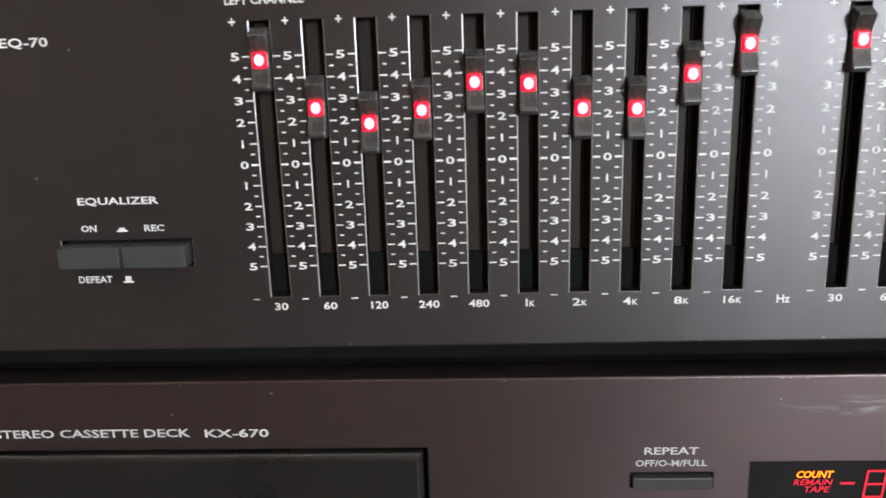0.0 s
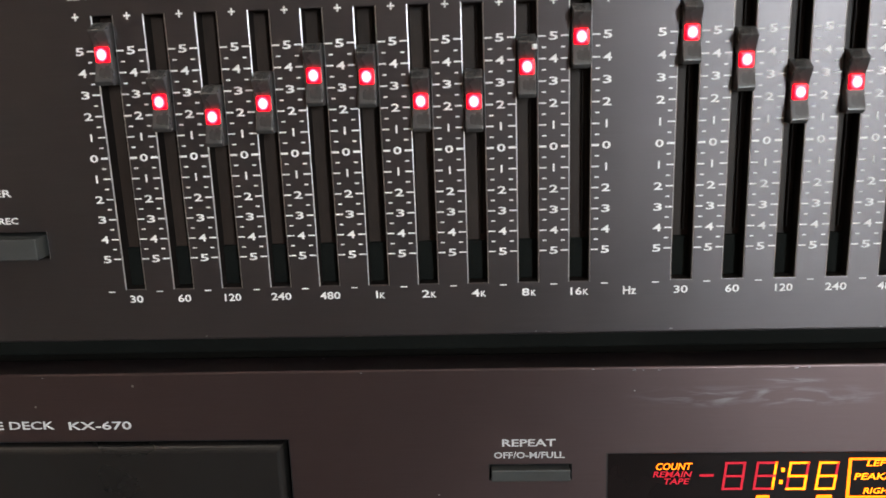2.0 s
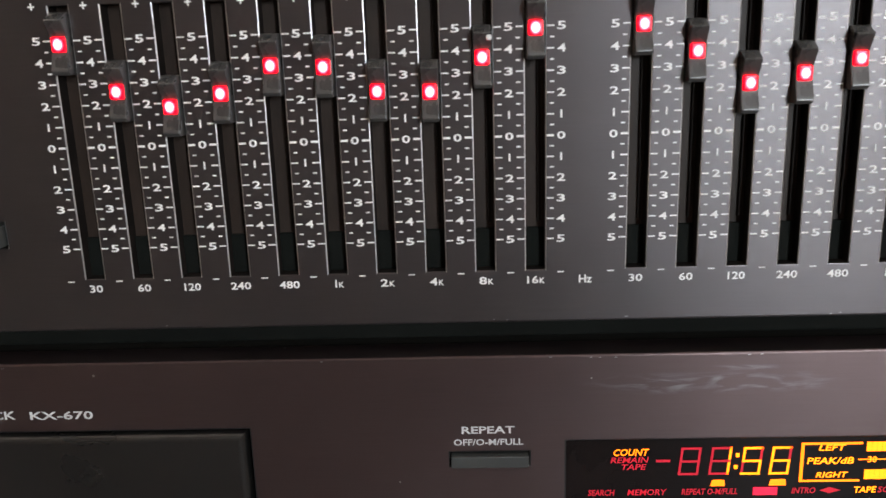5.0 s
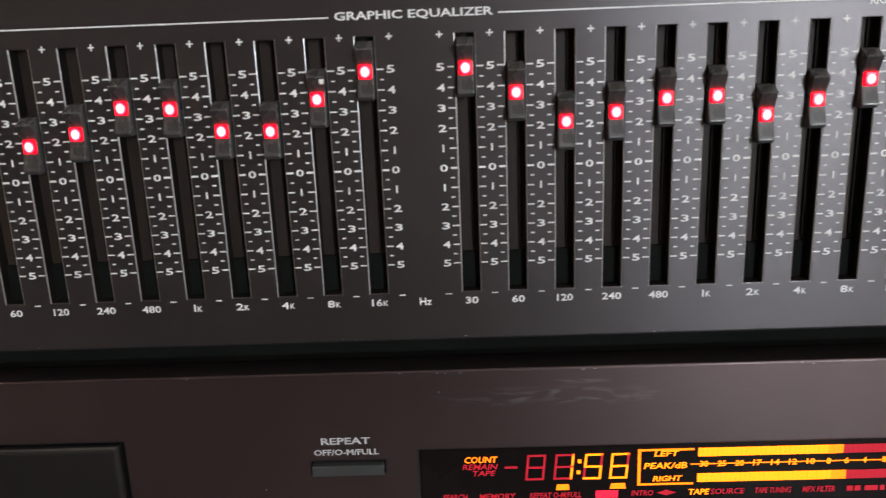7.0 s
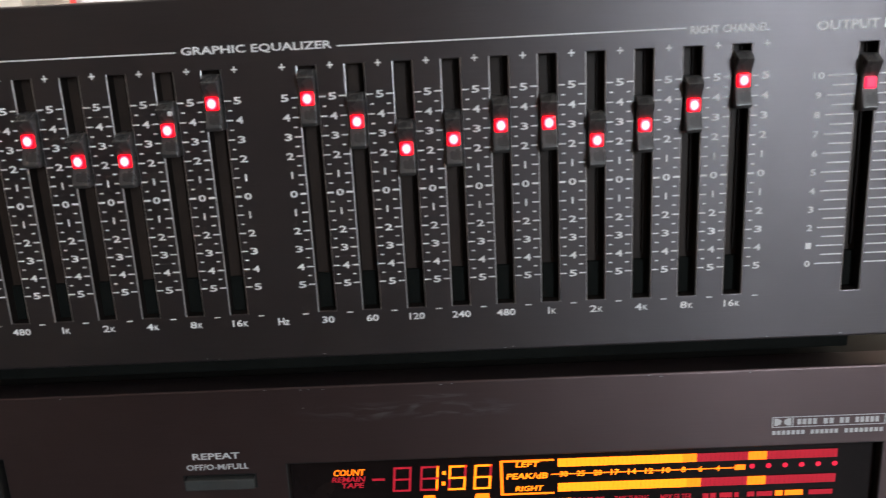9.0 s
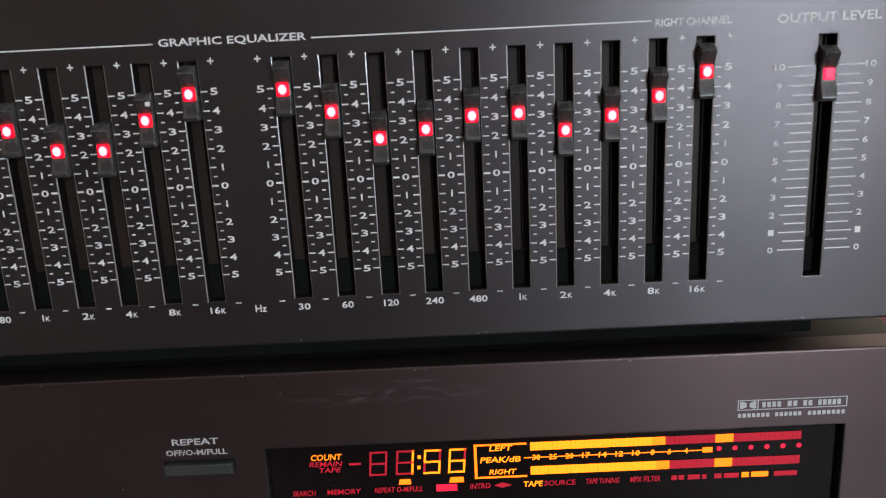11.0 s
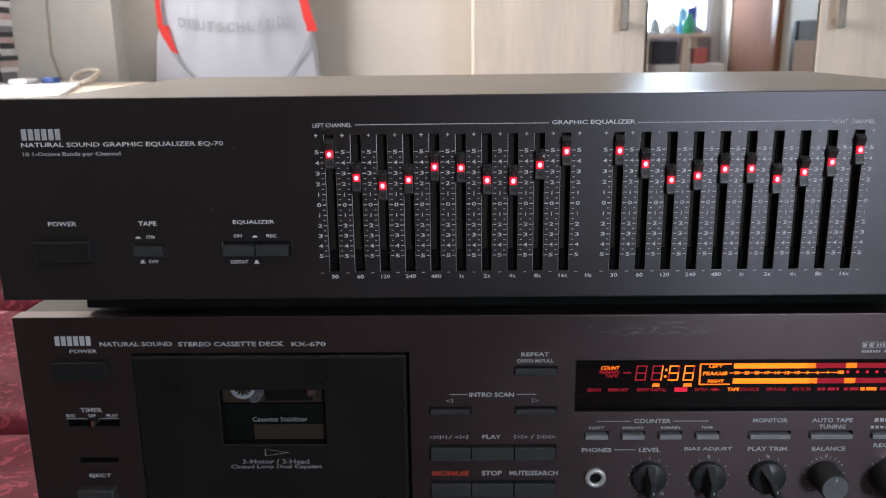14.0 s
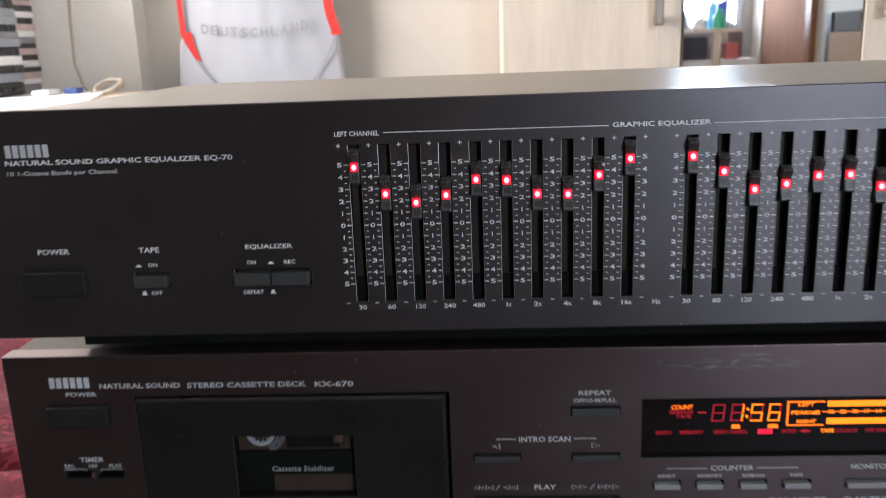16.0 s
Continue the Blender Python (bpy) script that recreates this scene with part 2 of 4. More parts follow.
def plate(x0, x1, z0, z1, yf, yb, holes=(), cham=0.45, round_=2.2, depth=4.0, bare_ends=True):
    """Front plate with rounded rim; each hole (x0, x1, z0, z1) has a rounded edge of the second material (bare_ends: at its short ends too) and inner walls."""
    bm = bmesh.new()
    r = round_
    xs = sorted({x0 + r, x1 - r, *[h[0] for h in holes], *[h[1] for h in holes]})
    zs = sorted({z0 + r, z1 - r, *[h[2] for h in holes], *[h[3] for h in holes]})
    vs = {}

    def v(x, z):
        if (x, z) not in vs:
            vs[(x, z)] = bm.verts.new(Vector((x, yf, z)) * MM)
        return vs[(x, z)]

    for i in range(len(xs) - 1):
        for j in range(len(zs) - 1):
            cx, cz = (xs[i] + xs[i + 1]) / 2, (zs[j] + zs[j + 1]) / 2
            if any(h[0] < cx < h[1] and h[2] < cz < h[3] for h in holes):
                continue
            bm.faces.new((v(xs[i], zs[j]), v(xs[i + 1], zs[j]), v(xs[i + 1], zs[j + 1]), v(xs[i], zs[j + 1])))
    prev = None
    for k in range(5):
        a = k / 4 * math.pi / 2
        o, y = r * (1 - math.sin(a)), yf + r * (1 - math.cos(a))
        cur = ring(bm, [(x0 + o, y, z0 + o), (x1 - o, y, z0 + o), (x1 - o, y, z1 - o), (x0 + o, y, z1 - o)])
        if prev:
            strip(bm, cur, prev)
        prev = cur
    back = ring(bm, [(x0, yb, z0), (x1, yb, z0), (x1, yb, z1), (x0, yb, z1)])
    strip(bm, back, prev)
    bm.faces.new(back)
    for hx0, hx1, hz0, hz1 in holes:
        a = ring(bm, [(hx0, yf, hz0), (hx1, yf, hz0), (hx1, yf, hz1), (hx0, yf, hz1)])
        c = cham
        for in_, down in ((0.56, 0.17), (0.88, 0.48), (1.0, 1.0)):
            i, y = in_ * c, yf + down * c
            b = ring(bm, [(hx0 + i, y, hz0 + i), (hx1 - i, y, hz0 + i), (hx1 - i, y, hz1 - i), (hx0 + i, y, hz1 - i)])
            for k in range(4):
                f = bm.faces.new((a[k], a[(k + 1) % 4], b[(k + 1) % 4], b[k]))
                f.material_index = 1 if bare_ends or k % 2 else 0
            a = b
        d = ring(bm, [(hx0 + c, yf + depth, hz0 + c), (hx1 - c, yf + depth, hz0 + c), (hx1 - c, yf + depth, hz1 - c), (hx0 + c, yf + depth, hz1 - c)])
        strip(bm, b, d, 2)
        bm.faces.new(d).material_index = 3
    bmesh.ops.remove_doubles(bm, verts=list(bm.verts), dist=1e-6)
    return bm


def extrude_x(profile, x0, x1, bevel=0.0, bm=None):
    """A (y, z) outline drawn out along x."""
    bm = bm or bmesh.new()
    a = ring(bm, [(x0, y, z) for y, z in profile])
    b = ring(bm, [(x1, y, z) for y, z in profile])
    strip(bm, a, b)
    bm.faces.new(a[::-1])
    bm.faces.new(b)
    bmesh.ops.recalc_face_normals(bm, faces=bm.faces)
    if bevel:
        bmesh.ops.bevel(bm, geom=list(bm.edges), offset=bevel * MM, segments=2, affect="EDGES", profile=0.6)
    return bm


def turned(profile, x, z, n=40, bm=None):
    """A (radius, y) profile turned round an axis along y through (x, z)."""
    bm = bm or bmesh.new()
    prev = None
    for r, y in profile:
        cur = ring(bm, [(x + r * math.cos(2 * math.pi * i / n), y, z + r * math.sin(2 * math.pi * i / n)) for i in range(n)])
        if prev:
            strip(bm, prev, cur)
        prev = cur
    bm.faces.new(prev)
    bmesh.ops.recalc_face_normals(bm, faces=bm.faces)
    return bm


def quad(bm, x0, x1, z0, z1, y, slant=0.0):
    bm.faces.new(ring(bm, [(x0, y, z0), (x1, y, z0), (x1 + slant, y, z1), (x0 + slant, y, z1)]))


def poly(bm, pts, y):
    bm.faces.new(ring(bm, [(x, y, z) for x, z in pts]))


GLYPHS = {}


def letters(s):
    """Outline of a word in the built-in font, scaled to a unit box."""
    if s not in GLYPHS:
        c = bpy.data.curves.new("word", "FONT")
        c.body, c.resolution_u, c.offset = s, 2, 0.02
        ob = bpy.data.objects.new("word", c)
        me = bpy.data.meshes.new_from_object(ob)
        co = [(v.co.x, v.co.y) for v in me.vertices]
        fa = [tuple(p.vertices) for p in me.polygons]
        lo = [min(p[i] for p in co) for i in (0, 1)]
        hi = [max(p[i] for p in co) for i in (0, 1)]
        GLYPHS[s] = ([((p[0] - lo[0]) / (hi[0] - lo[0]), (p[1] - lo[1]) / (hi[1] - lo[1])) for p in co], fa)
        bpy.data.objects.remove(ob)
        bpy.data.curves.remove(c)
        bpy.data.meshes.remove(me)
    return GLYPHS[s]


def word(bm, s, x0, x1, z0, z1, y, slant=0.0):
    co, fa = letters(s)
    vs = [bm.verts.new(Vector((x0 + u * (x1 - x0) + slant * w, y, z0 + w * (z1 - z0))) * MM) for u, w in co]
    for f in fa:
        try:
            bm.faces.new([vs[i] for i in f])
        except ValueError:
            pass
    return bm


# ---------------------------------------------------------------- the room
M_WALL = mat("cream_wall_paint", (0.54, 0.50, 0.435), 0.7, 0.0, 0.05, 4, (1, 1, 1), 0.15, 220)
# mostly unseen walls, coloured darker to dim what the panels reflect
M_DIMWALL = mat("dimmed_wall_paint", (0.250, 0.185, 0.160), 0.75, 0.0, 0.06, 4, (1, 1, 1), 0.15, 220)
M_CREAM = mat("pale_cream_wall_paint", (0.76, 0.73, 0.67), 0.75, 0.0, 0.06, 4, (1, 1, 1), 0.15, 220)
M_CEIL = mat("white_ceiling_paint", (0.55, 0.54, 0.52), 0.8, 0.0, 0.03, 5)
M_FLOOR = mat("dark_laminate_floor", (0.026, 0.018, 0.013), 0.5, 0.0, 0.2, 6, (1, 8, 1))
M_OAK = mat("pale_oak_veneer", (0.72, 0.62, 0.50), 0.5, 0.0, 0.16, 4, (5, 5, 0.55), 0.1, 80)
M_BRASS = mat("brushed_steel_handle", (0.26, 0.22, 0.18), 0.45, 0.6, 0.1, 60)
M_BROWN = mat("brown_wood_door", (0.30, 0.15, 0.10), 0.85, 0.0, 0.10, 5, (6, 6, 0.6), spec=0.1)
M_DKWOOD = mat("dark_wood_frame", (0.20, 0.075, 0.028), 0.45, 0.0, 0.15, 6, (6, 6, 0.6))
M_WHITE = mat("white_paint", (0.78, 0.78, 0.78), 0.5, 0.0, 0.04, 8)
M_JERSEY = mat("white_jersey_knit", (0.45, 0.46, 0.49), 0.8, 0.0, 0.04, 20, (1, 1, 1), 0.3, 900)
M_JRED = mat("red_jersey_knit", (0.72, 0.04, 0.03), 0.8, 0.0, 0.08, 20)
M_JGREY = mat("grey_jersey_print", (0.31, 0.315, 0.33), 0.8, 0.0, 0.08, 20)

XL, XR, YB, YF, ZF, ZC = -1.70, 1.92, -3.30, 1.52, -0.55, 1.95


def slab(name, x0, x1, y0, y1, z0, z1, m, label="", category=""):
    return solid(name, box(x0 * 1e3, x1 * 1e3, y0 * 1e3, y1 * 1e3, z0 * 1e3, z1 * 1e3), m, label or name.replace("_", " "), category or name.split("_")[0], "", "structure")


slab("floor", XL - 0.1, XR + 0.1, YB - 0.1, YF + 0.1, ZF - 0.08, ZF, M_FLOOR, "dark brown laminate floor of the room")
slab("ceiling", XL - 0.1, XR + 0.1, YB - 0.1, YF + 0.1, ZC, ZC + 0.08, M_CEIL, "off-white painted ceiling")
slab("wall_north", XL - 0.1, XR + 0.1, YF, YF + 0.1, ZF, ZC, M_WALL, "cream painted wall behind the wardrobe")
slab("wall_east", XR, XR + 0.1, YB, YF, ZF, ZC, M_WALL, "cream painted side wall with a brown door")
WX0, WX1, WZ0, WZ1 = 1.22, 1.82, 0.26, 1.52
slab("wall_south", XL - 0.1, WX0, YB - 0.1, YB, ZF, ZC, M_DIMWALL, "wall beside the window, darkened to dim panel reflections")
slab("wall_south_end", WX1, XR + 0.1, YB - 0.1, YB, ZF, ZC, M_WALL, "cream painted wall end by the window")
slab("wall_south_below", WX0, WX1, YB - 0.1, YB, ZF, WZ0, M_DIMWALL, "wall below the window, darkened to dim panel reflections")
slab("wall_south_above", WX0, WX1, YB - 0.1, YB, WZ1, ZC, M_DIMWALL, "wall above the window, darkened to dim panel reflections")
SY0, SY1, SZ0, SZ1 = 0.20, 1.16, 0.2, 1.5
slab("wall_west", XL - 0.1, XL, YB, SY0, ZF, ZC, M_WALL, "beige painted side wall")
slab("wall_west_end", XL - 0.1, XL, SY1, YF, ZF, ZC, M_WALL, "cream painted side wall end")
slab("wall_west_below", XL - 0.1, XL, SY0, SY1, ZF, SZ0, M_DIMWALL, "wall below the added side window, darkened to dim panel reflections")
slab("wall_west_above", XL - 0.1, XL, SY0, SY1, SZ1, ZC, M_WALL, "cream painted wall above the added side window")
# shallow pilaster at the left of the jersey
slab("wall_pilaster", XL, -0.79, 1.46, YF, ZF, ZC, M_CREAM, "cream painted stepped wall section")


def window_frame(name, label, along, at, a0, a1, z0, z1):
    w = thing(name, 0, 0, 0, label, "window", "", "structure")
    if along == "x":
        mullion(w, 1.70)
    t = 0.05
    for n, (p0, p1, q0, q1) in (("frame_rail", (a0, a1, z0, z0 + t)), ("frame_rail", (a0, a1, z1 - t, z1)), ("frame_stile", (a0, a0 + t, z0 + t, z1 - t)), ("frame_stile", (a1 - t, a1, z0 + t, z1 - t))):
        if along == "x":
            part(n, box(p0 * 1e3, p1 * 1e3, (at - 0.06) * 1e3, (at - 0.01) * 1e3, q0 * 1e3, q1 * 1e3, 4), M_WHITE, w)
        else:
            part(n, box((at - 0.06) * 1e3, (at - 0.01) * 1e3, p0 * 1e3, p1 * 1e3, q0 * 1e3, q1 * 1e3, 4), M_WHITE, w)


def mullion(w, x):
    part("mullion", box((x - 0.02) * 1e3, (x + 0.02) * 1e3, (YB - 0.06) * 1e3, (YB - 0.01) * 1e3, (WZ0 + 0.05) * 1e3, (WZ1 - 0.05) * 1e3, 4), M_WHITE, w)


window_frame("window_1", "white framed window letting in daylight", "x", YB, WX0, WX1, WZ0, WZ1)
# this side window is added to carry the left fill
window_frame("added_side_window", "unseen white framed side window, added for the fill light", "y", XL, SY0, SY1, SZ0, SZ1)

# ---------------------------------------------------------------- graphic equalizer
PITCH, EX0, EX1, EZ0, EZ1 = 11.2, -262.5, 172.5, 159.9, 249.3
LED_Z = [224.8, 214.6, 211.1, 213.6, 219.1, 218.5, 213.1, 212.7, 219.5, 225.2, None, 225.3, 219.5, 212.6, 214.3, 217.0, 217.1, 212.5, 215.5, 219.6, 224.7]
SLOTS = [(k, (k - 10) * PITCH) for k in range(21) if k != 10]
OUT_X, OUT_Z = 141.0, 222.8

eq = thing("graphic_equalizer", (EX0 + EX1) / 2, 0, 151, "black anodised graphic equalizer with red-lit sliders, on the cassette deck", "equalizer")
holes = [(x - 2.4, x + 2.4, 172.2, 233.0) for _, x in SLOTS] + [(OUT_X - 2.4, OUT_X + 2.4, 172.0, 232.2)]
holes += [(-161.2, -130.9, 179.9, 186.6), (-200.6, -186.2, 180.0, 186.0)]
part("front_panel", plate(EX0, EX1, EZ0, EZ1, 0, 7, holes, 0.26, 0.7, 4.0, False), (M_PANEL, M_EDGE, M_INNER, M_TRACK), eq, "brushed dark grey metal front panel")
bm = box(-240, 170, 7, 205, 163.5, 248.9, 1.2)
part("chassis", bm, M_COVER, eq, "satin grey steel cover")
# black block fills the gap where only shade lies under the equalizer
part("gap_shade_block", box(-230, 147, 11, 200, 152.6, 163.5, 0.6), M_MATTBLACK, eq, "black block standing in for the shade under the equalizer")
for x, y in ((-212, 32), (132, 32), (-212, 185), (132, 185)):
    b = bmesh.new()
    prev = None
    for r, z in ((8, 150.7), (9, 151.4), (9, 152.2), (8.5, 152.6)):
        cur = ring(b, [(x + r * math.cos(i * math.pi / 12), y + r * math.sin(i * math.pi / 12), z) for i in range(24)])
        if prev:
            strip(b, prev, cur)
        else:
            b.faces.new(cur[::-1])
        prev = cur
    b.faces.new(prev)
    part("foot", b, M_BLACK, eq, "black rubber foot")

# slider rails that show faintly in the depth of the slots
rail = mesh_of("slider_rail", box(0.7, 1.5, 3.2, 3.9, 183, 232.6, 0.1), M_RAIL)
# black block darkens the lower end of each slot
slot_end = mesh_of("slot_end_block", box(-2.1, 2.1, 2.9, 3.9, 172.6, 181.6, 0.15), M_MATTBLACK)
for _, x in SLOTS + [(0, OUT_X)]:
    for n, me in (("slider_rail", rail), ("slot_end_block", slot_end)):
        o = link(n, me, eq)
        o.location = (x * MM, 0, 0)

# slider knobs: a waisted block with a red lamp in its waist
prof = [(3.6, 6.6), (-0.4, 6.6), (-3.6, 5.0), (-1.5, 1.5), (-1.6, -1.5), (-3.0, -5.6), (-2.2, -6.4), (3.6, -6.4)]
knob = mesh_of("slider_knob", extrude_x(prof, -1.88, 1.88, 0.3), M_KNOB)
led = mesh_of("slider_lamp", box(-1.5, 1.5, -2.2, -1.0, -1.6, 1.6, 0.5, 3), M_LED)
led_plain = mesh_of("slider_lamp", box(-1.3, 1.3, -2.2, -1.0, -1.4, 1.4, 0.4), M_LEDPINK)
def lamp_disc(name, r, y, m):
    bm = turned([(r, y + 0.25), (r * 0.9, y + 0.08), (r * 0.55, y), (0.01, y)], 0, 0, 16)
    for v in bm.verts:
        v.co.z *= 1.18
    return mesh_of(name, bm, m, True)


# stacked discs paint the soft falloff of the lamp's glow round its centre
halo = lamp_disc("lamp_glow_disc", 1.22, -2.32, M_LEDGLOW)
core = lamp_disc("lamp_core", 0.92, -2.45, M_LEDCORE)
for x, z in [(x, LED_Z[k]) for k, x in SLOTS] + [(OUT_X, OUT_Z)]:
    o = link("slider_knob", knob, eq, "worn black plastic slider knob")
    o.location = (x * MM, 0, z * MM)
    if abs(x + 2 * PITCH) < 0.1:
        part("paint_fleck", box(0.9, 2.0, -3.6, -2.4, 3.4, 4.6, 0.4), M_FLECK, o, "small white paint fleck")
    if x == OUT_X:
        link("slider_lamp", led_plain, o, "evenly glowing pinkish red lamp")
    else:
        link("slider_lamp", led, o, "glowing red lamp")
        link("lamp_glow_disc", halo, o)
        link("lamp_core", core, o, "bright centre of the red lamp")

# printed scales
YP = -0.16
STEP = 4.59


def scale_ticks(left, right):
    bm = bmesh.new()
    for i in range(-5, 6):
        z = 202.6 + i * STEP
        h = 0.24 if i == 0 else 0.16
        for on, sgn in ((left, -1), (right, 1)):
            if on:
                a, b = sorted((sgn * 1.55, sgn * 3.15))
                quad(bm, a, b, z - h, z + h, YP)
                if i < 5:
                    a, b = sorted((sgn * 1.55, sgn * 2.45))
                    quad(bm, a, b, z + STEP / 2 - 0.16, z + STEP / 2 + 0.16, YP)
    quad(bm, -0.75, 0.75, 171.75, 172.05, YP)
    return mesh_of("tick_print", bm, M_PRINT)


def digit_mesh(s):
    w = 0.42 if s == "1" else 1.85
    return mesh_of("scale_digit", word(bmesh.new(), s if s != "1" else "I", -w / 2, w / 2, -0.85, 0.85, YP), M_PRINT)


DIGIT = {i: digit_mesh(str(i)) for i in range(6)}
bm = bmesh.new()
poly(bm, [(-0.75, 232.5), (-0.17, 232.5), (-0.17, 231.92), (0.17, 231.92), (0.17, 232.5), (0.75, 232.5), (0.75, 232.84), (0.17, 232.84), (0.17, 233.42), (-0.17, 233.42), (-0.17, 232.84), (-0.75, 232.84)], YP)
plus = mesh_of("plus_sign", bm, M_PRINT)
mid, lend, rend = scale_ticks(True, True), scale_ticks(False, True), scale_ticks(True, False)
for base in (0, 11):
    for k in range(11):
        x = (base + k - 0.5 - 10) * PITCH * MM
        o = link("tick_print", lend if k == 0 else rend if k == 10 else mid, eq)
        tagged(o, "white printed tick marks of a level scale", kind="stuff")
        o.location = (x, 0, 0)
        o = link("plus_sign", plus, eq)
        o.location = (x, 0, 0)
        for i in range(-5, 6):
            o = link("scale_digit", DIGIT[abs(i)], eq)
            o.location = (x, 0, (202.6 + i * STEP) * MM)


def print_word(s, x0, x1, z0, z1, parent, m=None, y=YP, slant=0.0):
    return part("lettering", word(bmesh.new(), s, x0, x1, z0, z1, y, slant), m or M_PRINT, parent)


def print_line(x0, x1, z, parent, y=YP, h=0.16, m=None):
    bm = bmesh.new()
    quad(bm, x0, x1, z - h, z + h, y)
    return part("printed_line", bm, m or M_PRINT, parent)


def brand_mark(x0, x1, z0, z1, parent, y, n=6):
    """The maker's mark as plain upright bars."""
    bm = bmesh.new()
    w = (x1 - x0) / n
    for i in range(n):
        quad(bm, x0 + i * w + w * 0.1, x0 + i * w + w * 0.86, z0, z1, y)
    return part("brand_mark", bm, M_GREYPRINT, parent, "plain bars of the maker's mark")


for base in (0, 11):
    for k, s in enumerate(("30", "60", "120", "240", "480", "1K", "2K", "4K", "8K", "16K")):
        x = (base + k - 10) * PITCH
        w = 1.55 * len(s) - 0.8 * s.count("1")
        bm = bmesh.new()
        if s[-1] == "K":
            if s == "1K":
                word(bm, "I", x - 0.75, x - 0.33, 169.25, 171.05, YP)
            else:
                word(bm, s[:-1], x - w / 2, x + w / 2 - 1.3, 169.25, 171.05, YP)
            word(bm, "K", x + w / 2 - 1.05, x + w / 2 + 0.15, 169.25, 170.6, YP)
        else:
            word(bm, s, x - w / 2, x + w / 2, 169.25, 171.05, YP)
        part("lettering", bm, M_PRINT, eq)
print_word("Hz", -1.5, 1.4, 169.2, 171.1, eq)
print_word("GRAPHIC EQUALIZER", -17.5, 17.7, 236.1, 238.25, eq)
print_word("LEFT CHANNEL", -118.8, -102.2, 236.1, 237.9, eq)
print_word("RIGHT CHANNEL", 100.0, 117.9, 235.5, 237.3, eq)
print_line(-100.7, -18.8, 237.1, eq)
print_line(18.8, 99.1, 236.9, eq)
print_word("OUTPUT LEVEL", 128.6, 153.1, 234.9, 237.1, eq)
for i in range(11):
    z = 179.45 + i * 4.53
    print_word(str(i), 151.0 if i < 10 else 150.3, 152.4 if i < 10 else 152.9, z - 0.8, z + 0.8, eq)
    print_word(str(i), 129.3 if i < 10 else 128.6, 130.7 if i < 10 else 131.2, z - 0.8, z + 0.8, eq)
    print_line(131.8, 138.3, z, eq, h=0.16)
    print_line(143.7, 150.1, z, eq, h=0.16)
    if i < 10:
        print_line(133.0, 138.3, z + 2.26, eq, h=0.16)
        print_line(143.7, 149.2, z + 2.26, eq, h=0.16)
brand_mark(-244.2, -226.7, 231.8, 236.6, eq, YP)
print_word("NATURAL SOUND GRAPHIC EQUALIZER EQ-70", -244.6, -157.4, 228.5, 230.8, eq)
print_word("10 1-Octave Bands per Channel", -244.4, -202.0, 224.5, 226.7, eq, M_GREYPRINT)
print_word("POWER", -237.4, -224.8, 194.0, 196.1, eq)
print_word("TAPE", -197.6, -189.5, 193.9, 196.0, eq)
print_word("EQUALIZER", -155.9, -137.6, 194.2, 196.2, eq)
print_word("ON", -155.9, -152.4, 188.4, 189.9, eq)
print_word("REC", -141.5, -137.0, 188.3, 189.8, eq)
print_word("DEFEAT", -158.1, -150.3, 176.5, 178.1, eq)
print_word("ON", -194.6, -191.0, 188.2, 189.7, eq)
print_word("OFF", -194.6, -190.2, 176.9, 178.4, eq)


def push_mark(x, z, up, parent):
    """Small printed push-button symbol."""
    bm = bmesh.new()
    quad(bm, x - 1.25, x + 1.25, z, z + 0.4, YP)
    quad(bm, x - 0.7, x + 0.7, z + 0.4, z + (1.6 if up else 0.95), YP)
    part("printed_symbol", bm, M_PRINT, parent)


push_mark(-146.6, 188.3, False, eq)
push_mark(-146.6, 176.4, True, eq)
push_mark(-198.3, 188.2, False, eq)
push_mark(-197.3, 176.9, True, eq)
for x0, x1 in ((-160.6, -146.6), (-146.0, -131.8)):
    part("push_button", box(x0, x1, -3.6, 5, 180.6, 185.5, 0.35), M_BUTTON, eq, "charcoal plastic push button")
part("push_button", box(-200.0, -187.0, -3.2, 5, 180.6, 185.2, 0.35), M_BUTTON, eq, "charcoal plastic push button")
part("power_button", box(-243.2, -218.2, -4.8, 5, 177.9, 188.0, 1.0, 3), M_BLACK, eq, "black rectangular power button")

# ---------------------------------------------------------------- cassette deck
DY, DX0, DX1, DZ0, DZ1 = 2.0, -261.2, 173.8, 18.0, 151.0
DP = DY - 0.16
deck = thing("cassette_deck", (DX0 + DX1) / 2, DY, 6, "dark titanium cassette deck with a glowing amber display, under the equalizer", "cassette deck")
dholes = [(-208.5, -80.0, 26.0, 133.6), (-32.2, -12.3, 122.3, 126.6), (-71.4, -51.8, 102.6, 106.4), (-31.8, -12.2, 102.6, 106.4), (-71.5, -12.0, 78.6, 87.0), (-71.3, -12.2, 59.8, 68.3),
          (-4.2, 154.2, 103.2, 129.2), (-242.0, -216.8, 96.4, 100.8), (-238.6, -219.6, 77.8, 80.9)]
dholes += [(a, b, 89.6, 93.7) for a, b in ((0.8, 12.4), (17.8, 29.4), (35.0, 46.6), (52.2, 63.9), (76.8, 96.9), (104.9, 125.4), (133.2, 153.5))]
part("front_panel", plate(DX0, DX1, DZ0, DZ1, DY, DY + 9, dholes, 0.4, 0.55, 6.0), (M_DECKP, M_BLACK, M_INNER, M_INNER), deck, "brushed titanium brown metal front panel")
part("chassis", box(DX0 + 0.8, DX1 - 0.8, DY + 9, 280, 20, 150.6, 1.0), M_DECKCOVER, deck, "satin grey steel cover")
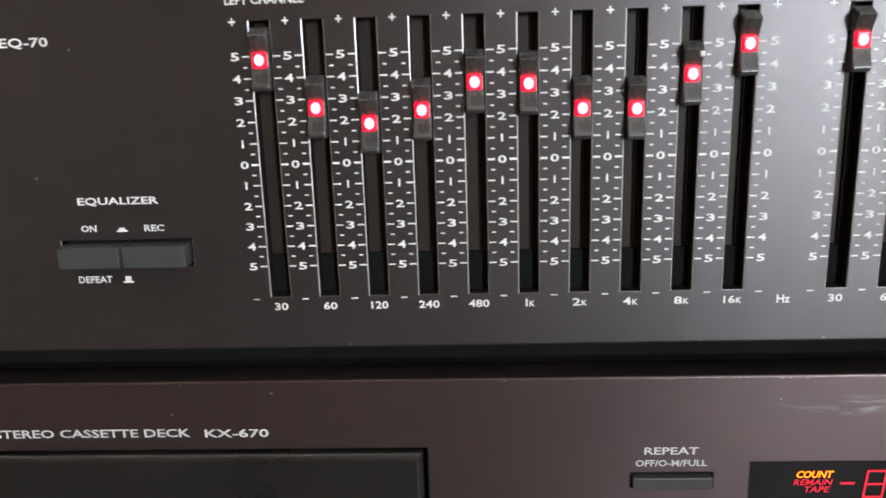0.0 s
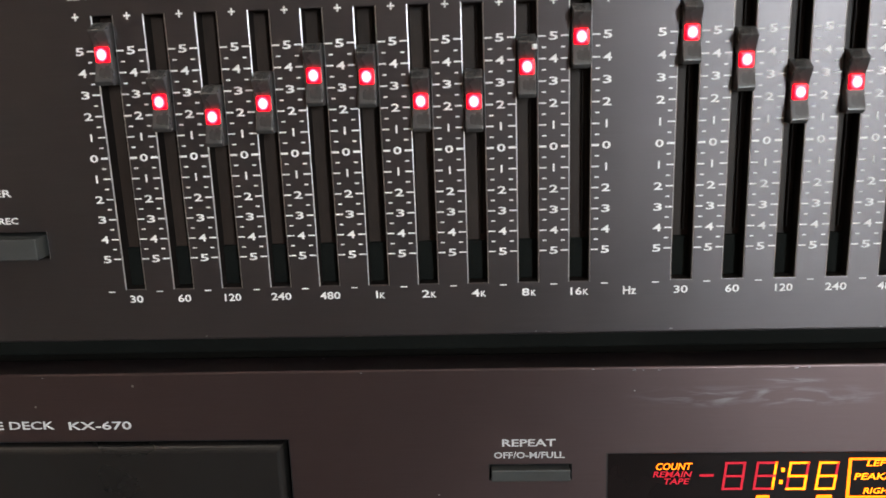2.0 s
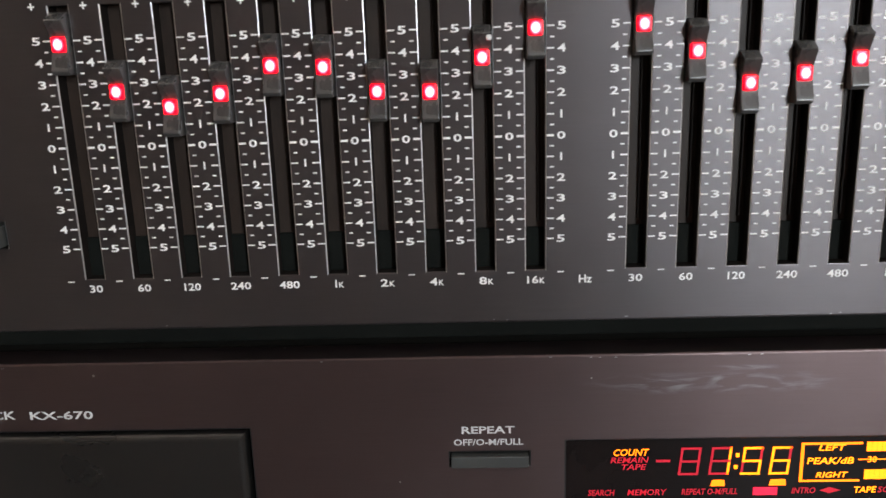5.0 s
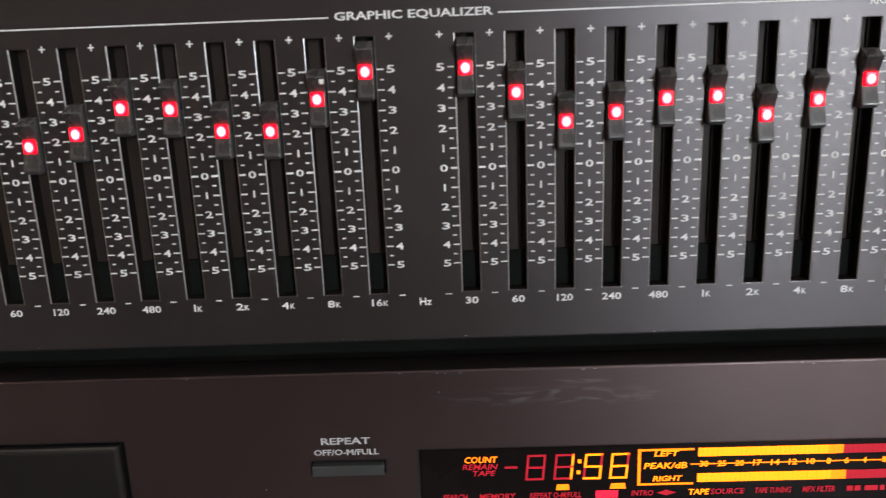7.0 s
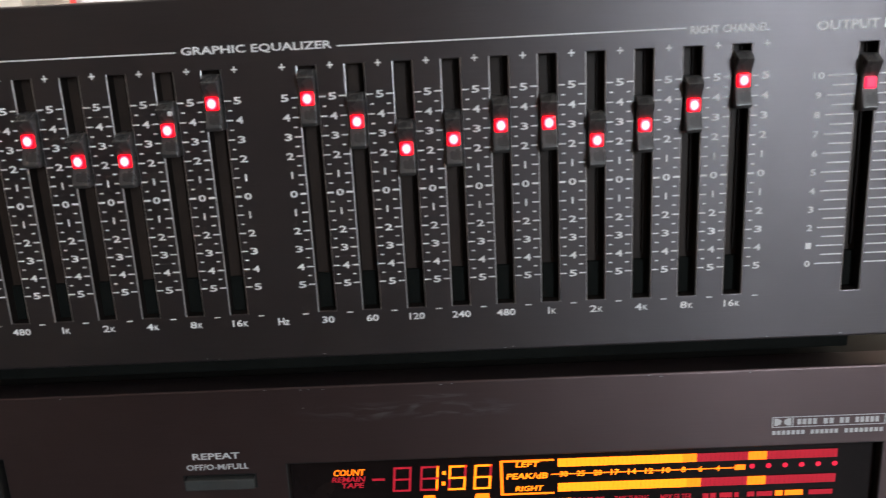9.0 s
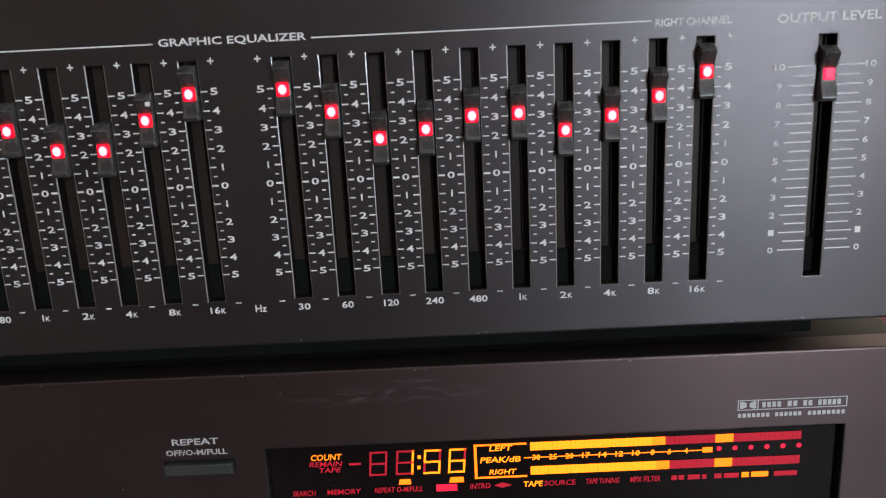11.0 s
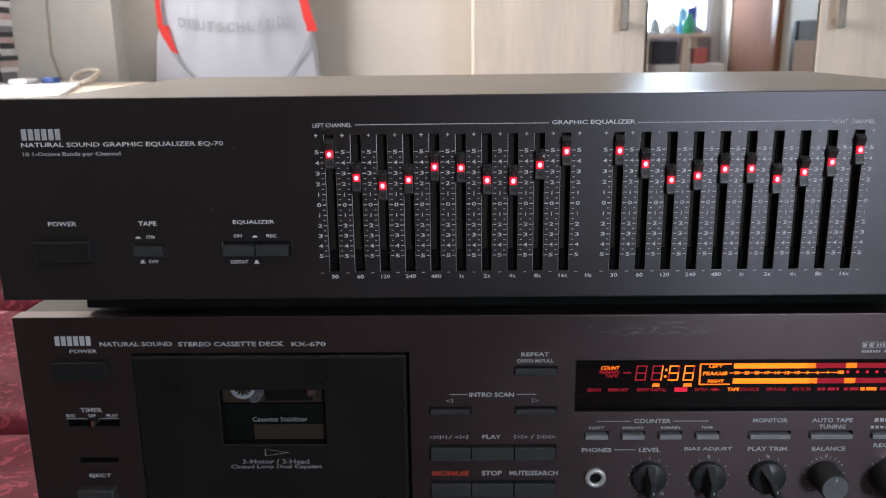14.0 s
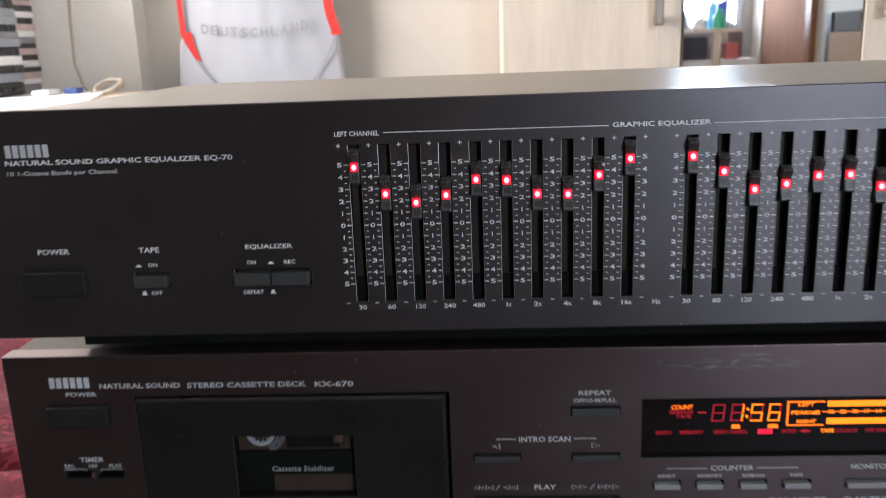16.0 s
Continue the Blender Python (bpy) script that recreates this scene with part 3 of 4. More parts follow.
for x, y in ((-225, 40), (140, 40), (-225, 240), (140, 240)):
    b = bmesh.new()
    lo_ = ring(b, [(x + 16 * math.cos(i * math.pi / 12), y + 16 * math.sin(i * math.pi / 12), 4) for i in range(24)])
    hi_ = ring(b, [(x + 18 * math.cos(i * math.pi / 12), y + 18 * math.sin(i * math.pi / 12), 20) for i in range(24)])
    strip(b, lo_, hi_)
    b.faces.new(lo_[::-1])
    b.faces.new(hi_)
    part("foot", b, M_BLACK, deck, "round black foot")

brand_mark(-242.9, -225.6, 137.4, 142.0, deck, DP)
for s, x0, x1, z0, z1 in (("NATURAL SOUND", -222.0, -188.6, 137.0, 139.2), ("STEREO CASSETTE DECK", -185.8, -137.3, 136.8, 139.0), ("KX-670", -133.8, -118.2, 136.6, 138.8),
                          ("POWER", -236.4, -223.6, 133.7, 135.6), ("TIMER", -234.8, -224.6, 104.3, 106.5), ("REC", -241.8, -237.5, 101.7, 103.3), ("OFF", -231.5, -227.8, 101.7, 103.3), ("PLAY", -222.8, -217.4, 101.7, 103.3),
                          ("EJECT", -234.6, -224.0, 70.0, 72.3)):
    print_word(s, x0, x1, z0, z1, deck, M_GREYPRINT, DP)
for s, x0, x1, z0, z1 in (("REPEAT", -28.9, -16.2, 131.2, 133.1), ("OFF/O-M/FULL", -30.9, -14.1, 128.1, 129.8), ("INTRO SCAN", -52.7, -32.1, 111.2, 113.5), ("PLAY", -46.7, -37.9, 89.9, 92.0), ("STOP", -46.9, -37.4, 70.9, 73.4),
                          ("MUTE/SEARCH", -33.8, -10.9, 70.9, 73.3), ("COUNTER", 23.8, 40.9, 97.7, 99.9), ("RESET", 3.0, 10.1, 94.7, 96.1), ("MEMORY", 18.7, 28.6, 94.7, 96.1), ("REMAIN", 36.5, 45.3, 94.7, 96.1), ("TAPE", 55.0, 60.4, 94.7, 96.1),
                          ("MONITOR", 78.7, 94.8, 97.8, 100.0), ("AUTO TAPE", 106.0, 124.6, 97.8, 100.0), ("TUNING", 109.4, 121.7, 94.6, 96.7), ("PHONES", 0.0, 13.9, 82.9, 85.1), ("LEVEL", 26.8, 36.8, 82.9, 85.1),
                          ("BIAS ADJUST", 48.0, 70.2, 83.2, 85.4), ("PLAY TRIM", 77.5, 95.7, 83.3, 85.5), ("BALANCE", 107.2, 122.7, 83.3, 85.5), ("REC LEVEL", 135.6, 154.0, 85.0, 87.2)):
    print_word(s, x0, x1, z0, z1, deck, M_GREYPRINT, DP)
print_word("REC/PAUSE", -70.6, -53.1, 70.8, 73.2, deck, M_REDPRINT, DP)
for x0, x1, z in ((-61.8, -53.7, 112.5), (-30.8, -21.9, 112.5), (6.5, 22.4, 98.7), (41.9, 58.2, 98.7), (15.2, 25.2, 84.1)):
    print_line(x0, x1, z, deck, DP, 0.17, M_GREYPRINT)


def outline_triangle(bm, x0, x1, z, h, y):
    """Hollow triangle that points from x0 to x1."""
    s = 1 if x1 > x0 else -1
    a, t = 0.28, h
    poly(bm, [(x0, z - t), (x0 + s * a, z - t), (x0 + s * a, z + t), (x0, z + t)], y)
    poly(bm, [(x0, z + t), (x0, z + t - 0.5 * a), (x1 - s * a, z - 0.1), (x1, z)], y - 0.01)
    poly(bm, [(x0, z - t), (x0, z - t + 0.5 * a), (x1 - s * a, z + 0.1), (x1, z)], y - 0.02)


def triangles(spans, z, h, slash=None):
    bm = bmesh.new()
    for a, b in spans:
        outline_triangle(bm, a, b, z, h, DP)
    if slash:
        poly(bm, [(slash, z - 1.1), (slash + 0.4, z - 1.1), (slash + 2.0, z + 1.1), (slash + 1.6, z + 1.1)], DP)
    return part("printed_symbol", bm, M_GREYPRINT, deck)


# brackets that join the timer words to their switch
for x0, x1, edge in ((-242.0, -232.6, -232.6), (-226.4, -217.0, -226.4)):
    print_line(x0, x1, 101.0, deck, DP, 0.14, M_GREYPRINT)
    bm = bmesh.new()
    quad(bm, edge - 0.14, edge + 0.14, 100.2, 100.86, DP)
    part("printed_line", bm, M_GREYPRINT, deck)
triangles([(-60.3, -63.7)], 109.4, 1.05)
triangles([(-23.7, -20.3)], 109.4, 1.05)
triangles([(-68.9, -71.6), (-66.1, -68.8), (-63.3, -66.0), (-56.6, -59.6), (-53.4, -56.4)], 90.9, 0.95, -62.6)
triangles([(-31.6, -28.6), (-28.4, -25.4), (-20.9, -18.2), (-18.1, -15.4), (-15.3, -12.4)], 90.9, 0.95, -24.2)

part("power_button", box(-243.6, -218.4, DY - 4.6, DY + 5, 121.8, 130.8, 0.9, 3), M_BLACK, deck, "black rectangular power button")
part("eject_button", box(-239.8, -221.8, DY - 5.0, DY + 5, 56.5, 65.8, 1.4, 4), M_BUTTON, deck, "dark eject button")
part("timer_switch", box(-230.6, -228.6, DY - 0.8, DY + 5, 97.2, 100.0, 0.25), M_BUTTON, deck)
bm = bmesh.new()
quad(bm, -229.8, -229.4, 97.4, 99.6, DY - 0.95)
part("switch_mark", bm, M_REDPRINT, deck, "thin red switch mark")
for x0, x1, z0, z1, m, dy in ((-31.6, -12.9, 122.6, 125.6, M_BUTTON, 1.4), (-70.8, -52.4, 102.9, 105.3, M_BUTTON, 1.6), (-31.2, -12.8, 102.9, 105.3, M_BUTTON, 1.6)):
    part("push_button", box(x0, x1, DY - dy, DY + 5, z0, z1, 0.3), m, deck, "flat charcoal push button")
for z0, z1 in ((79.2, 86.0), (60.4, 67.3)):
    for x0, x1 in ((-70.9, -52.2), (-51.7, -32.0), (-31.5, -12.6)):
        part("transport_button", box(x0, x1, DY - 1.9, DY + 5, z0, z1, 0.35), M_BUTTON, deck, "rectangular charcoal transport button")
for a, b in ((1.5, 11.8), (18.5, 28.8), (35.7, 46.0), (52.9, 63.3), (77.6, 96.2), (105.7, 124.7), (134.0, 152.8)):
    part("push_button", box(a, b, DY - 1.7, DY + 5, 90.0, 92.1, 0.3), M_BTNLITE, deck, "slim grey push button")

# noise reduction mark: two half-round plates, a box and a bar of small writing
bm = bmesh.new()
for x0, x1, z0, z1 in ((124.6, 154.0, 137.1, 137.35), (124.6, 154.0, 134.3, 134.55), (124.6, 124.9, 134.55, 137.1), (153.7, 154.0, 134.55, 137.1), (129.9, 130.2, 134.55, 137.1)):
    quad(bm, x0, x1, z0, z1, DP)
poly(bm, [(125.2, 134.8), (126.0, 134.8), (127.0, 135.3), (127.0, 136.4), (126.0, 136.9), (125.2, 136.9)], DP)
poly(bm, [(129.6, 134.8), (128.8, 134.8), (127.8, 135.3), (127.8, 136.4), (128.8, 136.9), (129.6, 136.9)], DP)
for x0, x1, z0, z1 in ((131.2, 136.6, 135.0, 136.6), (138.0, 141.0, 135.0, 136.6), (142.2, 145.0, 135.0, 136.6), (146.2, 152.6, 135.0, 136.6), (124.8, 133.6, 132.2, 133.4), (134.8, 142.2, 132.2, 133.4), (143.6, 153.9, 132.2, 133.4)):
    n = max(2, int((x1 - x0) / 1.2))
    for i in range(n):
        quad(bm, x0 + i * (x1 - x0) / n, x0 + (i + 0.72) * (x1 - x0) / n, z0, z1, DP)
for i in range(5):
    quad(bm, 134.6 + i * 2.4, 136.4 + i * 2.4, 98.0, 99.9, DP)
for i in range(6):
    quad(bm, 133.2 + i * 2.2, 134.7 + i * 2.2, 94.7, 96.0, DP)
tagged(part("system_mark", bm, M_GREYPRINT, deck, "plain grey bars of a system mark"), kind="stuff")

# cassette door with its viewing window
door = part("cassette_door", plate(-207.5, -81.4, 27.0, 132.6, DY - 1.8, DY + 4, [(-169.0, -119.2, 87.6, 116.2)], 0.5, 1.5, 5.6), (M_DOOR, M_BLACK, M_INNER, M_INNER), deck, "glossy black cassette compartment door")
DD = DY - 1.96
for s, x0, x1, z0, z1 in (("3-Motor / 3-Head", -160.0, -128.4, 78.3, 80.7), ("Closed Loop Dual Capstan", -165.6, -122.7, 75.3, 77.9)):
    part("lettering", word(bmesh.new(), s, x0, x1, z0, z1, DD), M_DARKPRINT, door)
bm = bmesh.new()
outline_triangle(bm, -149.0, -137.7, 84.2, 1.8, DD)
part("printed_symbol", bm, M_GREYPRINT, door)
tape = thing("cassette", -144, 6, 80, "dark cassette tape behind the window of the deck door", "cassette tape")
part("shell", box(-168.3, -119.9, 5.0, 6.8, 88.4, 115.6, 0.3), M_TAPE, tape, "smoky brown shell")
part("stabilizer_bar", box(-168.2, -120.0, 3.2, 5.0, 97.0, 107.6, 0.3), M_MATTBLACK, tape, "black stabilizer bar")
part("lettering", word(bmesh.new(), "Cassette Stabilizer", -154.6, -128.6, 98.6, 101.0, 3.05), M_DARKPRINT, tape)
part("tape_window", box(-148, -126, 4.4, 5.0, 108.6, 115.4, 0.1), M_RAIL, tape, "brown tape pack window")
b = bmesh.new()
n, seg = 48, []
for i in range(n + 1):
    a = math.pi + math.pi * i / n
    r0 = 3.0 if i % 8 in (3, 4) else 4.1
    seg.append([(-158.6 + r * math.cos(a), y, 115.4 + r * math.sin(a)) for r, y in ((r0, 4.5), (4.4, 4.0), (5.6, 4.0), (6.1, 4.6))])
for i in range(n):
    for k in range(3):
        b.faces.new(ring(b, [seg[i][k], seg[i][k + 1], seg[i + 1][k + 1], seg[i + 1][k]]))
part("reel_hub", b, M_HUB, tape, "white toothed reel hub")
b = bmesh.new()
seg = []
for i in range(13):
    a = math.radians(-66 + 62 * i / 12)
    seg.append([(-158.6 + r * math.cos(a), y, 115.6 + r * math.sin(a)) for r, y in ((6.4, 4.6), (6.8, 4.2), (10.0, 4.2), (10.3, 4.6))])
for i in range(12):
    for k in range(3):
        b.faces.new(ring(b, [seg[i][k], seg[i][k + 1], seg[i + 1][k + 1], seg[i + 1][k]]))
scale_ring = part("level_scale", b, M_HUBDIM, tape, "pale grey scale ring round the hub")
for deg in (-16, -42):
    a = math.radians(deg)
    part("scale_mark", box(-158.6 + 8.4 * math.cos(a) - 0.5, -158.6 + 8.4 * math.cos(a) + 0.5, 4.05, 4.2, 115.6 + 8.4 * math.sin(a) - 0.4, 115.6 + 8.4 * math.sin(a) + 0.4, 0.05), M_BLACK, scale_ring)
part("take_up_reel", box(-128.5, -124.0, 4.2, 5.0, 110.5, 115.4, 1.2, 3), M_REELBROWN, tape, "brown tape pack")
part("window_shade", box(-168.2, -154.5, 4.2, 5.0, 88.5, 96.9, 0.3), M_MATTBLACK, tape, "black inner strip")

# display
disp = part("display_window", box(-3.9, 153.9, DY + 2.6, DY + 6, 103.5, 128.9, 0.4), M_GLASS, deck, "smoked display window")
YD = DY + 2.4


def dpart(name, bm, m, label=""):
    return part(name, bm, m, disp, label)


def seven(x, z, w, h, lit, dim):
    """Slanted seven-segment digit: lit and dim segments as two meshes."""
    t, s = 0.85, 0.09
    def sh(px, pz):
        return (px + (pz - z) * s, pz)
    m = z + h / 2
    segs = {"a": (x, x + w, z + h - t, z + h), "d": (x, x + w, z, z + t), "g": (x, x + w, m - t / 2, m + t / 2), "f": (x, x + t, m, z + h), "b": (x + w - t, x + w, m, z + h), "e": (x, x + t, z, m), "c": (x + w - t, x + w, z, m)}
    for chosen, mt in ((lit, M_YELLOW), (dim, M_DIMRED)):
        for i, k in enumerate(chosen):
            x0, x1, z0, z1 = segs[k]
            g = 0.12
            bm = bmesh.new()
            poly(bm, [sh(x0 + g, z0 + g), sh(x1 - g, z0 + g), sh(x1 - g, z1 - g), sh(x0 + g, z1 - g)], YD - 0.01 * i)
            dpart("digit_segment", bm, mt)


seven(23.6, 117.8, 5.2, 7.7, "", "abcdefg")
seven(31.0, 117.8, 5.2, 7.7, "bc", "adefg")
seven(38.7, 117.7, 5.0, 7.7, "acdfg", "be")
seven(45.6, 117.7, 5.0, 7.7, "acdefg", "b")
bm = bmesh.new()
quad(bm, 37.3, 38.2, 119.4, 120.5, YD)
quad(bm, 37.6, 38.5, 122.6, 123.7, YD)
dpart("colon", bm, M_YELLOW)
bm = bmesh.new()
quad(bm, 18.4, 21.8, 121.5, 122.2, YD)
dpart("minus_sign", bm, M_DIMRED)


def dword(s, x0, x1, z0, z1, m, slant=0.35):
    return dpart("display_word", word(bmesh.new(), s, x0, x1, z0, z1, YD, slant), m)


dword("COUNT", 7.8, 16.3, 123.3, 125.2, M_AMBER)
dword("REMAIN", 7.3, 16.3, 121.4, 123.0, M_DIMRED)
dword("TAPE", 9.7, 15.8, 119.5, 121.1, M_DIMRED)
for x0, x1, s in ((31.8, 35.4, "MIN"), (46.0, 50.2, "SEC")):
    bm = bmesh.new()
    poly(bm, [(x0, 114.8), (x1, 114.8), (x1 - 0.2, 116.5), (x0 + 0.4, 116.5)], YD)
    dpart("unit_lamp", bm, M_AMBER)
dword("LEFT", 57.4, 63.6, 124.0, 125.6, M_YELLOW)
dword("PEAK/dB", 54.8, 66.0, 120.4, 122.2, M_YELLOW)
dword("RIGHT", 57.2, 64.6, 116.7, 118.3, M_YELLOW)
bm = bmesh.new()
quad(bm, 53.2, 54.0, 115.6, 126.2, YD)
quad(bm, 54.0, 67.8, 125.6, 126.2, YD)
quad(bm, 54.0, 67.8, 115.6, 116.2, YD)
dpart("meter_bracket", bm, M_AMBER)
N = 60
W = (143.5 - 68.8) / N
for z0, z1, lit_to in ((123.7, 126.2, 30), (116.2, 118.8, 31)):
    shared = {}
    for key, m in (("lit", M_YELLOW), ("fading", M_AMBER), ("dim", M_DIMRED)):
        bm = bmesh.new()
        quad(bm, 0.015, 0.985 * W, z0, z1, YD)
        shared[key] = mesh_of("bar_segment", bm, m)
    for i in range(N):
        key = "lit" if i < lit_to - 3 else "fading" if i < lit_to or 41 <= i < 45 else "dim"
        o = link("bar_segment", shared[key], disp)
        o.location = ((68.8 + i * W) * MM, 0, 0)
bm = bmesh.new()
quad(bm, 67.0, 119.0, 121.35, 121.7, YD + 0.02)
dpart("meter_line", bm, M_AMBER)
for i, s in enumerate(("30", "25", "20", "17", "14", "12", "10", "8", "6", "4")):
    x = 70.4 + i * 4.6
    w = 2.2 if len(s) == 2 else 1.1
    dword(s, x - w / 2, x + w / 2, 120.7, 122.4, M_YELLOW, 0.1)
bm = bmesh.new()
quad(bm, 116.4, 119.2, 120.8, 122.4, YD)
dpart("meter_lamp", bm, M_AMBER)
for i in range(6):
    bm = bmesh.new()
    x = 121.0 + i * 4.4
    poly(bm, [(x + 0.75 * math.cos(a * math.pi / 5), 121.8 + 0.75 * math.sin(a * math.pi / 5)) for a in range(10)], YD)
    dpart("peak_lamp", bm, M_HOTRED)
for s, x0, x1, m in (("SEARCH", 1.9, 8.3, M_DIMRED), ("MEMORY", 11.6, 21.1, M_DIMRED), ("REPEAT O-M/FULL", 24.9, 38.5, M_DIMRED), ("INTRO", 51.7, 57.4, M_DIMRED), ("TAPE", 66.6, 72.0, M_YELLOW), ("SOURCE", 72.5, 81.2, M_DIMRED),
                     ("TAPE TUNING", 84.0, 93.4, M_DIMRED), ("MPX FILTER", 96.5, 105.0, M_DIMRED)):
    dword(s, x0, x1, 112.5, 114.2, m, 0.2)
bm = bmesh.new()
for a, b in ((108.0, 109.6), (110.0, 111.6), (112.6, 116.0), (116.6, 117.8), (120.0, 122.0), (122.6, 126.8), (136.6, 143.0)):
    quad(bm, a, b, 112.6, 114.1, YD)
tagged(dpart("display_print", bm, M_DIMRED, "unreadable dim red display marks"), kind="stuff")
bm = bmesh.new()
quad(bm, 127.6, 129.6, 112.6, 114.2, YD)
quad(bm, 130.2, 135.0, 112.6, 114.2, YD)
tagged(dpart("display_print", bm, M_AMBER, "lit amber tape type marks"), kind="stuff")
bm = bmesh.new()
quad(bm, 42.3, 48.2, 112.2, 114.4, YD)
dpart("record_lamp", bm, M_HOTRED, "red record lamp bar")
bm = bmesh.new()
poly(bm, [(58.4, 113.3), (60.8, 112.5), (63.6, 113.3), (60.8, 114.2)], YD)
dpart("direction_lamp", bm, M_DIMRED)

# headphone jack and rotary knobs
part("jack_ring", turned([(4.9, DY + 0.5), (4.9, DY - 1.2), (4.6, DY - 1.7), (3.0, DY - 1.7), (2.7, DY - 1.2), (2.7, DY + 0.2), (0.01, DY + 0.2)], 6.8, 69.7), (M_CHROME,), deck, "nickel headphone jack ring", True)
part("jack_hole", turned([(2.65, DY + 0.1), (2.65, DY - 0.4), (0.01, DY - 0.4)], 6.8, 69.7), M_INNER, deck)


def ticks(x, z, r, angles, parent, tick=0.9):
    bm = bmesh.new()
    for a in angles:
        c, s = math.sin(radians(a)), math.cos(radians(a))
        px, pz = x + c * r, z + s * r
        nx, nz = s * 0.16, -c * 0.16
        poly(bm, [(px - nx, pz - nz), (px + nx, pz + nz), (px + nx + c * tick, pz + nz + s * tick), (px - nx + c * tick, pz - nz + s * tick)], DP)
    part("printed_ticks", bm, M_GREYPRINT, parent)


def pointer_knob(x, z, turn):
    k = part("rotary_knob", turned([(8.0, DY + 0.5), (8.0, DY - 2.6), (7.5, DY - 3.4), (0.01, DY - 3.6)], x, z), M_ROTARY, deck, "grey rotary knob with a pointer fin", True)
    b = bmesh.new()
    out = [(-2.0, 7.2), (2.0, 7.2), (2.2, -8.6), (0, -9.4), (-2.2, -8.6)]
    c, s = math.cos(radians(turn)), math.sin(radians(turn))
    base = [(x + p * c - q * s, z + p * s + q * c) for p, q in out]
    tops = [(-1.3, 2.2), (1.3, 2.2), (1.6, -8.4), (0, -9.2), (-1.6, -8.4)]
    top = [(x + p * c - q * s, z + p * s + q * c) for p, q in tops]
    a1 = ring(b, [(p, DY - 3.2, q) for p, q in base])
    a2 = ring(b, [(p, DY - 10.5, q) for p, q in top])
    strip(b, a1, a2)
    b.faces.new(a2)
    bmesh.ops.recalc_face_normals(b, faces=b.faces)
    bmesh.ops.bevel(b, geom=list(b.edges), offset=0.25 * MM, segments=2, affect="EDGES")
    part("pointer_fin", b, M_ROTARY, k, "raised pointer fin")
    m = bmesh.new()
    px, pz = x - (-3.0) * s * 1.0, z + (-3.0) * c
    quad(m, px - 0.2, px + 0.2, pz - 0.7, pz + 0.7, DY - 10.66)
    part("pointer_mark", m, M_PRINT, k)


ARC = [-140, -112, -84, -56, -28, 0, 28, 56, 84, 112, 140]
for x, z, turn in ((32.1, 70.1, 0), (59.9, 70.1, 0), (87.7, 70.4, 25)):
    pointer_knob(x, z, turn)
    ticks(x, z, 9.1, ARC, deck)


def round_knob(x, z, r, h):
    prof = [(r + 0.5, DY + 0.5), (r + 0.4, DY - 1.5), (r, DY - 2.0), (r - 0.3, DY - h + 0.8), (r - 1.0, DY - h), (0.01, DY - h)]
    k = part("rotary_knob", turned(prof, x, z, 48), M_ROTARY, deck, "round grey rotary knob", True)
    for p in k.data.polygons:
        p.use_smooth = abs(p.normal.y) < 0.95
    # paler disc puts the light on the front face into the colour
    part("knob_lit_face", turned([(r - 1.0, DY - h + 0.3), (r - 1.05, DY - h - 0.12), (0.01, DY - h - 0.16)], x, z, 40), M_LITFACE, k, "paler grey disc for the lit front face")
    m = bmesh.new()
    quad(m, x - 0.2, x + 0.2, z + r - 3.4, z + r - 1.9, DY - h - 0.3)
    part("pointer_mark", m, M_PRINT, k)


round_knob(114.2, 70.8, 6.9, 12.5)
ticks(114.2, 70.8, 8.9, ARC + [-42, -14, 14, 42], deck)
round_knob(146.0, 70.0, 9.6, 13.5)
ticks(146.0, 70.0, 11.2, ARC, deck)
for s, x, z in (("0", 59.6, 80.6), ("0", 87.0, 80.6), ("0", 114.4, 80.8), ("0", 26.6, 61.0), ("10", 38.6, 61.0)):
    print_word(s, x - 0.6, x + 0.6 + (0.6 if s == "10" else 0), z - 0.75, z + 0.75, deck, M_GREYPRINT, DP)

# ---------------------------------------------------------------- red throw, sofa, desk, wardrobe, jersey and the rest of the room


